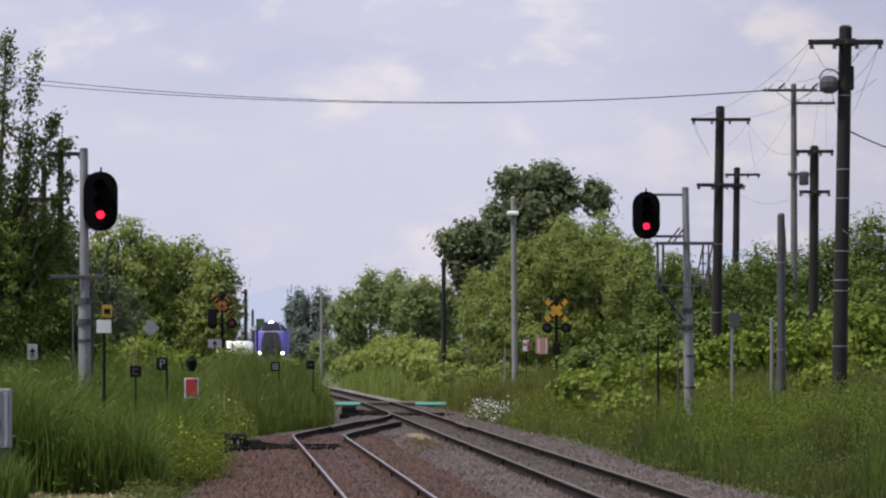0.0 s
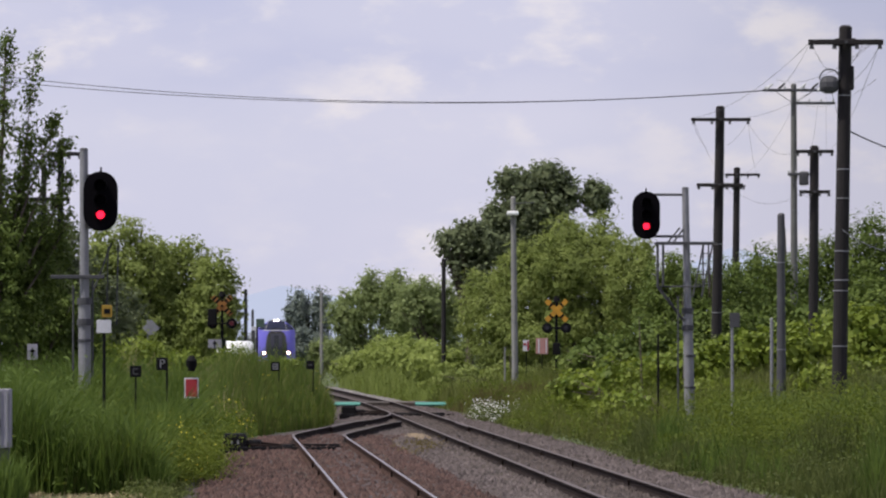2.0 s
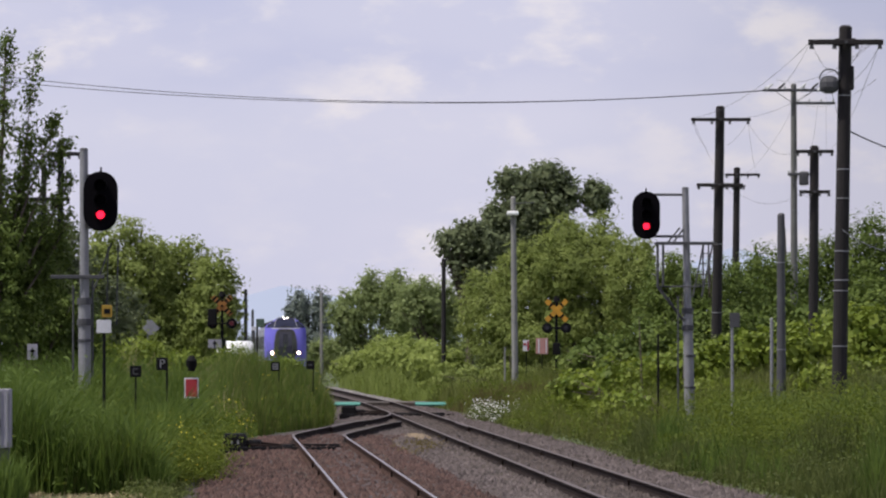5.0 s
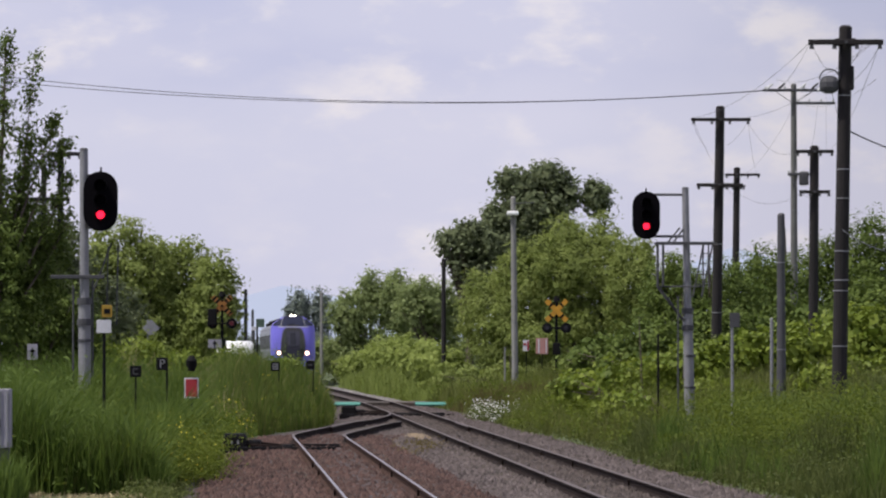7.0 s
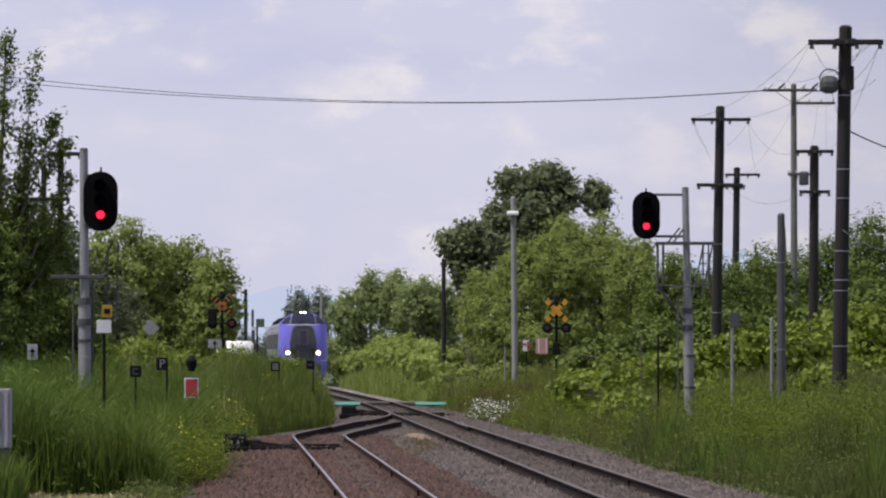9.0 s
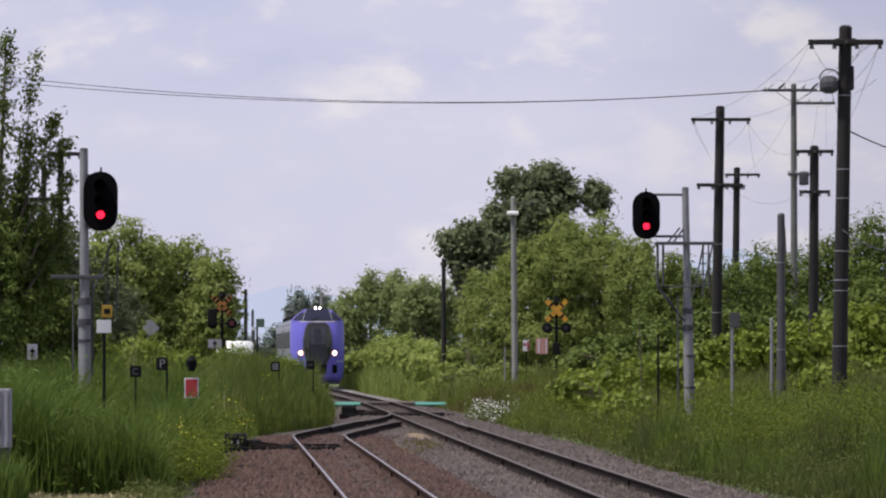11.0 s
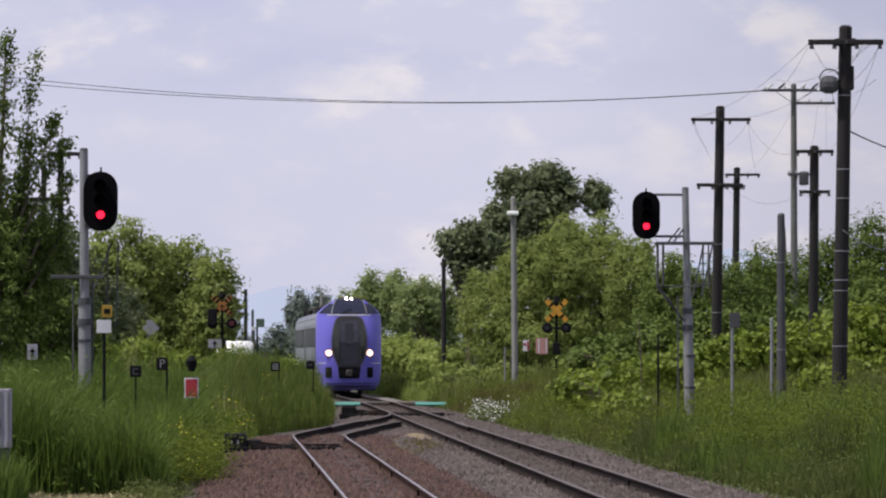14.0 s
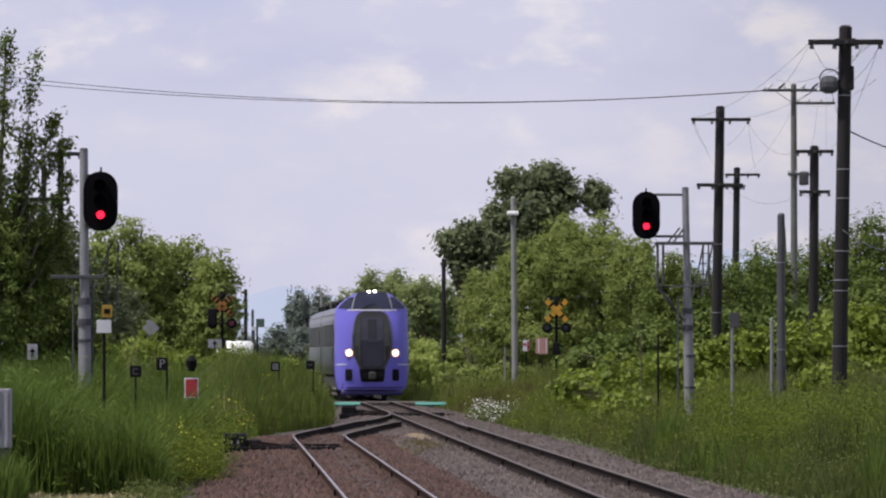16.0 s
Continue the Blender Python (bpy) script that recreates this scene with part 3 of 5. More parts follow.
def signal_platform(s, z, x0, x1, drop):
    """A maintenance stage with a railing cage and a ladder."""
    for yy in (-0.35, 0.35):
        part("stage_beam", box(x1 - x0, 0.05, 0.06, (x0 + x1) / 2, yy, z, 0.008), M_STEEL_DARK, s)
    for k in range(5):
        part("stage_bar", box(0.05, 0.7, 0.03, x0 + (x1 - x0) * k / 4, 0, z), M_STEEL_DARK, s)
    for xx in (x0 + 0.04, x0 + 0.16):
        part("cage_upright", rod((xx, -0.3, z), (xx, -0.3, z - drop), 0.028, 0.028, 7), M_STEEL_DARK, s)
    for xx, yy in ((x0 + 0.05, -0.3), (x0 + 0.05, 0.3)):
        part("brace", rod((xx, yy, z - drop), (-0.05, yy * 0.2, z - drop - 0.75), 0.028, 0.028, 7), M_STEEL_DARK, s)
    for xx in (x1 - 0.22, x1 - 0.02):
        part("ladder_rail", rod((xx, -0.3, z), (xx - 0.25, -0.3, z - drop * 1.25), 0.02, 0.02, 7), M_STEEL_DARK, s)
    for k in range(5):
        f = k / 5
        part("ladder_rung", rod((x1 - 0.22 - 0.25 * f, -0.3, z - drop * 1.2 * f), (x1 - 0.02 - 0.25 * f, -0.3, z - drop * 1.2 * f), 0.011, 0.011, 6), M_STEEL_DARK, s)
    part("stay", rod((-0.28, -0.2, z), (0.0, 0, z + 0.38), 0.022, 0.022, 7), M_STEEL_DARK, s)


def pole(name, x, y, top, r0, r1, material, label, dx=0.0, arms=(), steps=(), group="line poles"):
    """A pole with crossarms: (height, from, to) in the world."""
    gz = ground_z(x, y)
    p = holder(name, x, y, gz, label, "pole", group)
    part("shaft", rod((0, 0, -0.4), (dx, 0, top - gz), r0, r1, 14, rings=6), material, p, smooth=False)
    part("pole_cap", rod((dx, 0, top - gz), (dx, 0, top - gz + 0.04), r1 * 1.02, r1 * 0.6, 12), material, p)
    for z, a, c in arms:
        f = (z - gz) / (top - gz)
        yy = -r0 - 0.05
        arm = part("crossarm", box(c - a, 0.09, 0.10, (a + c) / 2 - x, yy, z - gz, 0.012), M_POLE if material is M_POLE else M_STEEL_DARK, p)
        part("arm_bolt", rod((dx * f, yy - 0.08, z - gz), (dx * f, 0, z - gz), 0.03, 0.03, 8), M_STEEL_DARK, arm)
        n = 4
        for k in range(n):
            xx = a + (c - a) * (k + 0.15) / (n - 0.7) - x
            up = -1 if material is M_POLE else 1
            part("insulator", rod((xx, yy, z - gz + 0.05 * up), (xx, yy, z - gz + 0.13 * up), 0.035, 0.045, 8), M_STEEL_DARK if material is M_POLE else M_PORCELAIN, arm)
        for sgn in (-1, 1):
            if (c - a) > 0.9 and material is not M_POLE:
                part("arm_brace", rod((dx * f + sgn * min(abs(a - x), abs(c - x)) * 0.6, yy, z - gz - 0.03), (dx * f, yy + 0.03, z - gz - 0.5), 0.012, 0.012, 6), M_STEEL_DARK, arm)
    for z in steps:
        f = (z - gz) / (top - gz)
        r = r0 + (r1 - r0) * f + 0.006
        part("band", rod((dx * f, 0, z - gz - 0.011), (dx * f, 0, z - gz + 0.011), r, r, 14), M_STEEL, p)
    return p


def wire(name, p0, p1, sag, r, label, n=36):
    cu = bpy.data.curves.new(name, "CURVE")
    cu.dimensions, cu.bevel_depth, cu.bevel_resolution = "3D", r, 1
    sp = cu.splines.new("POLY")
    sp.points.add(n)
    for k in range(n + 1):
        f = k / n
        q = Vector(p0).lerp(Vector(p1), f)
        sp.points[k].co = (q.x, q.y, q.z - sag * 4 * f * (1 - f), 1)
    cu.materials.append(M_WIRE)
    return tagged(new(name, cu), label, "cable", "overhead wires")


def text_on(parent, body, size, x, y, z, material):
    cu = bpy.data.curves.new("letter", "FONT")
    cu.body, cu.size, cu.align_x, cu.align_y, cu.extrude = body, size, "CENTER", "CENTER", 0.003
    cu.materials.append(material)
    o = new("letter", cu)
    o.parent = parent
    o.matrix_basis = pose(x, y, z, 90, 0, 0)
    return o


def post_sign(name, x, y, z, w, h, face, label, post=M_BLACK, border=None, mark="", bars=(), r=0.018, post_dx=0.0, mark_mat=None):
    """A small board on a post; z is the board's middle."""
    gz = ground_z(x, y)
    s = holder(name, x, y, gz, label, "sign")
    zz = z - gz
    part("post", rod((post_dx, 0.03, -0.2), (post_dx, 0.03, zz + h * 0.4), r, r, 9), post, s)
    bd = part("board", box(w, 0.02, h, 0, 0, zz, 0.004), border or face, s)
    if border:
        part("face", box(w * 0.82, 0.01, h * 0.86, 0, -0.012, zz), face, bd)
    if mark:
        text_on(s, mark, h * 0.95, 0, -0.016, zz, mark_mat or M_WHITE)
    for bx, bz, bw, bh in bars:
        part("bar", box(bw, 0.006, bh, bx, -0.018, zz + bz), mark_mat or M_BLACK, bd)
    return s


def crossing_signal(x, y, z, label, lit, flip=1):
    """Yellow and black crossed boards over two lamps on one post; z is the cross's middle."""
    gz = ground_z(x, y)
    s = holder("crossing_signal", x, y, gz, label, "crossing signal", "level crossing signals")
    zz = z - gz
    part("post", rod((0, 0.08, -0.3), (0, 0.08, zz + 0.35), 0.055, 0.05, 12), M_BLACK, s)
    part("warning_cap", rod((0, 0.08, zz + 0.35), (0, 0.08, zz + 0.55), 0.13, 0.09, 12), M_BLACK, s)
    for a in (-45, 45):
        m = pose(0, 0, 0, 0, a, 0)
        bd = part("cross_board", box(0.96 if lit else 1.1, 0.02, 0.19, 0, -0.02 - (0.022 if a > 0 else 0), zz, 0.005, m), M_YELLOW_SHADED if lit else M_YELLOW, s)
        for k in (-0.40, -0.24, 0.24, 0.40) if lit else (-0.3, 0.3):
            c = m @ Vector((k, 0, 0))
            part("black_stripe", box(0.08, 0.004, 0.19, c.x, -0.034 - (0.022 if a > 0 else 0), zz + c.z, 0, m), M_BLACK, bd)
    part("lamp_bar", box(0.86, 0.05, 0.07, 0, 0.0, zz - 0.66, 0.01), M_BLACK, s)
    for k in (-0.36, 0.36):
        d = part("lamp_disc", rod((k, -0.05, zz - 0.66), (k, -0.02, zz - 0.66), 0.2, 0.2, 18), M_BLACK, s)
        part("lamp", rod((k, -0.09, zz - 0.66), (k, -0.05, zz - 0.66), 0.075, 0.085, 14), M_REDGLASS if lit else M_GLASS, d)
    if lit:
        part("indicator_case", box(0.34, 0.2, 0.62, -0.36, -0.02, zz - 0.42, 0.03), M_BLACK, s, "black direction indicator")
        part("hub_plate", rod((0, -0.075, zz), (0, -0.06, zz), 0.05, 0.05, 12), M_BLACK, s)
    part("control_box", box(0.3, 0.2, 0.45, 0.0, 0.05, zz - 1.45, 0.02), M_BLACK, s)
    return s


# ---- the train ----
HULL = ((0.42, 1.26), (0.6, 1.33), (0.95, 1.385), (1.5, 1.40), (2.4, 1.40), (3.2, 1.395), (3.45, 1.37), (3.62, 1.28), (3.78, 1.10), (3.95, 0.88), (4.10, 0.66), (4.19, 0.42), (4.23, 0.10))


def hull_half(z):
    for (a, p), (b, q) in zip(HULL, HULL[1:]):
        if z <= b:
            return p + (q - p) * (z - a) / (b - a)
    return HULL[-1][1]


def nose_y(x, z):
    """The front of the cab: bowed in plan and leaning back above the waist."""
    return -10.5 + 0.26 * max(0.0, z - 2.3) ** 1.3 + 0.62 * (abs(x) / 1.4) ** 5 + 0.15 * max(0.0, 0.9 - z)


def nose_plate(rows, off, m=8, bm=None):
    """A sheet on the nose from rows of (z, x0, x1), off metres proud, with a thin rim."""
    b = bm or bmesh.new()
    grid = []
    for z, x0, x1 in rows:
        grid.append([b.verts.new((x0 + (x1 - x0) * i / m, nose_y(x0 + (x1 - x0) * i / m, z) - off, z)) for i in range(m + 1)])
    for p, q in zip(grid, grid[1:]):
        for i in range(m):
            b.faces.new((p[i], p[i + 1], q[i + 1], q[i]))
    r = bmesh.ops.extrude_face_region(b, geom=list(b.faces))
    bmesh.ops.translate(b, vec=(0, 0.03, 0), verts=[v for v in r["geom"] if isinstance(v, bmesh.types.BMVert)])
    bmesh.ops.recalc_face_normals(b, faces=b.faces)
    return b


def car_shell(y0, y1):
    half = [(1.34, 0.98), (1.39, 1.04), (1.40, 1.3), (1.40, 3.1), (1.36, 3.35), (1.22, 3.55), (0.9, 3.68), (0.45, 3.74), (0, 3.76)]
    prof = half + [(-x, z) for x, z in half[-2::-1]]
    b = bmesh.new()
    ys = [y0, y0 + 0.06, (y0 + y1) / 2, y1 - 0.06, y1]
    rows = [[b.verts.new((x * (0.98 if i in (0, 4) else 1), y, z)) for x, z in prof] for i, y in enumerate(ys)]
    n = len(prof)
    for p, q in zip(rows, rows[1:]):
        for i in range(n):
            b.faces.new((p[i], q[i], q[(i + 1) % n], p[(i + 1) % n]))
    b.faces.new(rows[0])
    b.faces.new(rows[-1][::-1])
    bmesh.ops.recalc_face_normals(b, faces=b.faces)
    return b


def railcar(label, cab):
    c = holder("railcar", 0, 0, 0, label, "railcar", "cars of the express train")
    y0 = -8.6 if cab else -10.35
    part("body", car_shell(y0, 10.35), M_STAINLESS, c, "grey stainless body side")
    for s in (-1, 1):
        part("window_band", box(0.012, 17.0, 0.86, s * 1.401, 0.6, 2.5), M_UNDER, c)
        for k in range(9):
            part("side_window", box(0.02, 1.35, 0.72, s * 1.406, -6.6 + 1.8 * k, 2.5, 0.006), M_SIDEGLASS, c)
        for yy in (-7.9 if cab else -9.3, 9.3):
            d = part("side_door", box(0.02, 0.9, 1.95, s * 1.405, yy, 2.05, 0.006), M_STAINLESS, c)
            part("door_window", box(0.012, 0.45, 0.8, s * 1.418, yy, 2.5), M_SIDEGLASS, d)
        part("skirt", box(0.03, 17.5, 0.42, s * 1.28, 0.8, 0.66, 0.01), M_UNDER, c)
        part("cantrail_gutter", box(0.03, 10.3 - y0, 0.04, s * 1.385, (y0 + 10.3) / 2, 3.32), M_STEEL, c)
    for yy in (-4.5, 0.5, 5.5):
        for xx in (-0.78, 0.78):
            part("roof_vent", box(0.5, 1.5, 0.3, xx, yy + 2.2, 3.72, 0.05), M_BLACK, c)
        part("roof_unit", box(1.7, 2.2, 0.36, 0, yy, 3.84, 0.06), M_UNDER, c, "dark roof cooling unit")
    for yy in (-7.2, 7.2):
        g = part("bogie", box(2.0, 2.9, 0.3, 0, yy, 0.55, 0.03), M_UNDER, c)
        for a in (-1.05, 1.05):
            for s in (-1, 1):
                part("wheel", rod((s * 0.50, yy + a, 0.43), (s * 0.62, yy + a, 0.43), 0.43, 0.41, 20), M_STEEL_DARK, g)
    part("underframe", box(2.2, 18, 0.4, 0, 0.4, 0.82), M_UNDER, c)
    part("gangway", box(1.0, 0.4, 2.1, 0, 10.45, 2.0, 0.05), M_UNDER, c)
    if not cab:
        return c
    # the cab
    b = bmesh.new()
    m = 14
    grid = []
    for z, h in HULL:
        grid.append([b.verts.new((h * math.sin(math.pi / 2 * (2 * i / m - 1)), nose_y(h * math.sin(math.pi / 2 * (2 * i / m - 1)), z), z)) for i in range(m + 1)])
    for p, q in zip(grid, grid[1:]):
        for i in range(m):
            b.faces.new((p[i], p[i + 1], q[i + 1], q[i]))
    rim = [r[-1] for r in grid] + grid[-1][::-1][1:] + [r[0] for r in grid[::-1]][1:]
    back = [b.verts.new((v.co.x, -8.55, min(v.co.z, 3.95 if abs(v.co.x) < 1 else 4))) for v in rim]
    for i in range(len(rim) - 1):
        b.faces.new((rim[i], rim[i + 1], back[i + 1], back[i]))
    b.faces.new(back)
    bmesh.ops.recalc_face_normals(b, faces=b.faces)
    nose = part("cab_front", b, M_PURPLE, c, "glossy violet-blue cab front", smooth=True)
    nose.data.set_sharp_from_angle(angle=radians(40))
    band = [(3.50, 0.74), (3.62, 0.72), (3.80, 0.68), (3.98, 0.62), (4.12, 0.55)]
    part("windscreen", nose_plate([(z, -h, h) for z, h in band], 0.02), M_SCREEN, nose, "dark blue raked windscreen")
    for s in (-1, 1):
        rows = [(3.52, 0.78, 1.27), (3.62, 0.76, 1.23), (3.78, 0.72, 1.06), (3.95, 0.66, 0.86)]
        part("corner_window", nose_plate([(z, s * a, s * e) for z, a, e in rows], 0.014), M_SCREEN, nose)
        part("window_pillar", nose_plate([(z, s * h + (0.0 if s > 0 else -0.045), s * h + (0.045 if s > 0 else 0.0)) for z, h in band], 0.03, 2), M_STEEL, nose, "pale pillar")
    part("roof_visor", nose_plate([(4.13, -0.6, 0.6), (4.19, -0.42, 0.42), (4.225, -0.12, 0.12)], 0.02), M_UNDER, nose)
    part("window_sill_line", nose_plate([(3.44, -0.95, 0.95), (3.48, -0.95, 0.95)], 0.018), M_WHITE, nose)
    # connecting door in its arched dark surround
    arch = [(1.20, 0.44), (1.42, 0.55), (1.7, 0.68), (2.0, 0.745), (2.5, 0.74), (3.0, 0.66), (3.25, 0.58), (3.36, 0.48), (3.41, 0.36)]
    part("door_surround", nose_plate([(z, -h, h) for z, h in arch], 0.032), M_NOSEDARK, nose, "arched dark door surround")
    part("side_trim", nose_plate([(z, -h - 0.03, -h + 0.03) for z, h in arch[:-1]], 0.042, 2), M_STEEL_DARK, nose)
    part("side_trim", nose_plate([(z, h - 0.03, h + 0.03) for z, h in arch[:-1]], 0.042, 2), M_STEEL_DARK, nose)
    door = part("connecting_door", nose_plate([(z, -0.40, 0.40) for z in (1.30, 1.8, 2.3, 2.8, 3.2)], 0.048), M_DOORGREY, nose, "blue-grey connecting door")
    part("door_window", nose_plate([(z, -0.17, 0.17) for z in (2.2, 2.6, 3.1)], 0.06), M_GLASS, door)
    for s in (-1, 1):
        b = rod((s * 0.885, nose_y(0.885, 1.8) - 0.03, 1.82), (s * 0.885, nose_y(0.885, 1.8) + 0.08, 1.82), 0.16, 0.17, 20)
        h = part("headlight_housing", b, M_UNDER, nose)
        part("reflector", rod((s * 0.885, nose_y(0.885, 1.8) - 0.036, 1.82), (s * 0.885, nose_y(0.885, 1.8) - 0.031, 1.82), 0.135, 0.145, 20), M_REFLECTOR, h, "reflector bowl with a glow for the headlight's halo")
        part("headlight", rod((s * 0.885, nose_y(0.885, 1.8) - 0.05, 1.82), (s * 0.885, nose_y(0.885, 1.8) - 0.031, 1.82), 0.066, 0.074, 18), M_HEADLIGHT, h, "lit white headlight")
        part("roof_light", rod((s * 0.11, nose_y(0, 4.16) - 0.08, 4.17), (s * 0.11, nose_y(0, 4.16) + 0.1, 4.17), 0.036, 0.05, 14), M_HEADLIGHT, nose, "lit white roof headlight")
        part("air_intake", nose_plate([(0.76, s * 0.78, s * 1.02), (0.95, s * 0.76, s * 1.03), (1.2, s * 0.78, s * 1.02)], 0.012, 4), M_BLACK, nose)
        part("step_line", nose_plate([(1.36, s * 0.98, s * 1.36), (1.40, s * 0.98, s * 1.36)], 0.012, 4), M_WHITE, nose)
        part("side_pane", nose_plate([(z, s * a, s * e) for z, a, e in ((1.75, 0.44, 0.58), (2.1, 0.44, 0.66), (2.6, 0.44, 0.65), (3.0, 0.44, 0.59), (3.18, 0.44, 0.53))], 0.044, 3), M_SIDEPANE, nose, "tall glossy side pane")
        part("handrail", rod((s * 0.47, nose_y(0.47, 1.9) - 0.09, 1.5), (s * 0.47, nose_y(0.47, 2.6) - 0.09, 2.4), 0.014, 0.014, 6), M_STEEL_DARK, nose)
    part("wiper", rod((-0.35, nose_y(0.3, 3.52) - 0.05, 3.53), (0.1, nose_y(0, 3.75) - 0.05, 3.74), 0.012, 0.01, 6), M_BLACK, nose)
    part("destination_panel", nose_plate([(3.525, -0.36, 0.36), (3.60, -0.36, 0.36)], 0.028), M_NOSEDARK, nose)
    part("coupler_pocket", nose_plate([(0.72, -0.42, 0.42), (0.9, -0.46, 0.46), (1.27, -0.50, 0.50)], 0.012), M_BLACK, nose)
    cp = part("coupler", box(0.28, 0.5, 0.3, 0, -10.55, 0.95, 0.05), M_UNDER, nose)
    part("coupler_face", rod((0, -10.86, 0.95), (0, -10.78, 0.95), 0.12, 0.14, 14), M_UNDER, cp)
    part("snow_plough", box(2.36, 0.6, 0.24, 0, -9.98, 0.32, 0.09), M_PLOUGH, c, "dark violet snow plough under the nose")
    part("skirt_lip", nose_plate([(0.47, -1.18, 1.18), (0.53, -1.2, 1.2)], 0.02), M_PLOUGH, nose)
    return c


def make_train():
    a = railcar("leading train car with violet-blue front and lit headlights", True)
    b = railcar("stainless middle car of the express train", False)
    return a, b


TRAIN_AT = ((0, 432), (2, 411), (4, 389), (6.5, 361), (9, 328), (11.5, 287), (12.5, 269), (14, 243.5), (15, 229.5), (16, 215.5))


# ---- other things ----
def delivery_van(x, y, z):
    """A small white box van, side on."""
    v = holder("delivery_van", x, y, z, "small white van waiting behind the level crossing", "van")
    b = bmesh.new()
    side = [(-1.65, 0.35), (1.6, 0.35), (1.7, 0.95), (1.55, 1.3), (1.15, 1.98), (0.9, 2.1), (-1.0, 2.13), (-1.35, 2.05), (-1.62, 1.6)]
    b = moved(slab(side, 1.34), 0, -0.67, 0)
    e = [e for e in b.edges]
    bmesh.ops.bevel(b, geom=e, offset=0.05, segments=2, affect="EDGES")
    part("body", b, M_LAMPWHITE, v, smooth=True)
    for xx in (-0.95, 0.05):
        part("side_window", box(0.8, 0.02, 0.42, xx, -0.675, 1.5, 0.005), M_GLASS, v)
    part("door_window", box(0.45, 0.02, 0.4, 0.82, -0.675, 1.45, 0.005), M_GLASS, v)
    part("windscreen", box(0.02, 1.2, 0.55, 1.40, 0, 1.48, 0, pose(0, 0, 0, 0, -34, 0)), M_GLASS, v)
    for xx in (-1.05, 1.05):
        for yy in (-0.6, 0.6):
            w = part("wheel", rod((xx, yy - 0.08, 0.29), (xx, yy + 0.08, 0.29), 0.29, 0.29, 20), M_BLACK, v)
            part("rim", rod((xx, yy - 0.09, 0.29), (xx, yy + 0.09, 0.29), 0.17, 0.17, 14), M_STEEL, w)
    return v


def make_crossing():
    d = tagged(new("crossing_deck"), "level crossing deck of dark panels with turquoise edges", "level crossing", kind="structure")
    for k in range(4):
        y = 210.2 + k * 1.5
        m = main_x(y)
        part("panel", box(0.92, 1.46, 0.12, m, y, -0.075, 0.01), M_SLEEPER, d)
        for s in (-1, 1):
            part("panel", box(1.5, 1.46, 0.12, m + s * 1.40, y, -0.075, 0.01), M_SLEEPER, d)
    m = main_x(209)
    part("edge_panel", box(0.95, 0.5, 0.05, m - 1.13, 208.9, -0.06, 0.01, pose(0, 0, 0, 10, 0, 0)), M_GREEN, d, "turquoise edge panel")
    part("edge_panel", box(1.15, 0.5, 0.05, m + 1.95, 208.9, -0.06, 0.01, pose(0, 0, 0, 10, 0, 0)), M_GREEN, d, "turquoise edge panel")
    tagged(link_mesh("road", box(60, 5.5, 0.1, -34, 213, -0.13, 0.01), mat("grey_asphalt", (0.045, 0.045, 0.047), (0.08, 0.08, 0.08), 0.9, 0, 2, 40, 0.4)), "narrow asphalt road to the level crossing", "road", kind="structure")


def point_machine(x, y, z, reach, label, group="point machines", marks=True):
    s = holder("point_machine", x, y, z, label, "point machine", group)
    part("case", box(0.46, 1.1, 0.34, 0, 0, 0.11, 0.03), M_BLACK, s)
    part("lid", box(0.42, 0.9, 0.05, 0, 0, 0.29, 0.02), M_BLACK, s)
    part("motor_cover", box(0.34, 0.7, 0.22, 0.36, 0.3, 0.08, 0.06), M_BLACK, s)
    for yy in (-2.6, 1.4):
        part("bearer", box(reach + 0.9, 0.24, 0.16, reach / 2 + 0.2, yy, -0.0, 0.01), M_BLACK, s)
    part("throw_rod", rod((0.2, -0.05, 0.08), (reach, -0.05, 0.02), 0.03, 0.03, 8), M_RAIL, s)
    part("detector_rod", rod((0.2, 0.2, 0.16), (reach * 0.85, 0.5, 0.03), 0.025, 0.025, 8), M_RAIL, s)
    part("detector_rod", rod((0.2, -0.5, 0.02), (reach * 0.75, -0.6, -0.01), 0.022, 0.022, 8), M_RAIL, s)
    part("crank", box(0.24, 0.4, 0.14, reach * 0.72, -0.3, 0.02, 0.03), M_BLACK, s)
    part("stretcher_bar", box(1.2, 0.10, 0.05, reach + 0.35, 0.6, 0.02, 0.008), M_RAIL, s)
    for k in (-0.05, 0.08) if marks else ():
        part("mark", box(0.035, 0.004, 0.08, k, -0.555, 0.14), M_STEEL, s)
    return s


make_ground()
make_tracks()
CARS = make_train()
make_crossing()
stones("ballast_stones", 5, 20000, bed_grey, M_STONE, "loose grey crushed stones on the through track")
stones("ballast_stones", 8, 7000, lambda rng, n: np.array([(main_x(y) + x, y, bed_z(y, main_x(y) + x) + 0.02) for y, x in zip(rng.uniform(210, 330, n), rng.uniform(0.7, 1.9, n))]), M_STONE_PALE, "pale crushed stones on the shoulder of the line")
stones("ballast_stones", 7, 13000, bed_dark, M_STONE_DARK, "dark oily crushed stones between the through rails")
stones("ballast_stones", 6, 22000, bed_red, M_STONE_RED, "loose rust-brown crushed stones on the siding")

# signals
sig = oval_signal(-6.05, 100, 4.50, 5.42, 0.03, -0.31, "red colour light signal with oval black backplate in tall grass")
part("crossarm", box(0.95, 0.06, 0.07, -0.1, -0.1, 3.35, 0.01), M_STEEL_DARK, sig)
for xx in (0.42, 0.60):
    part("ladder_rail", rod((xx, 0.2, 3.9), (xx - 0.03, 0.2, 2.5), 0.014, 0.014, 6), M_STEEL_DARK, sig)
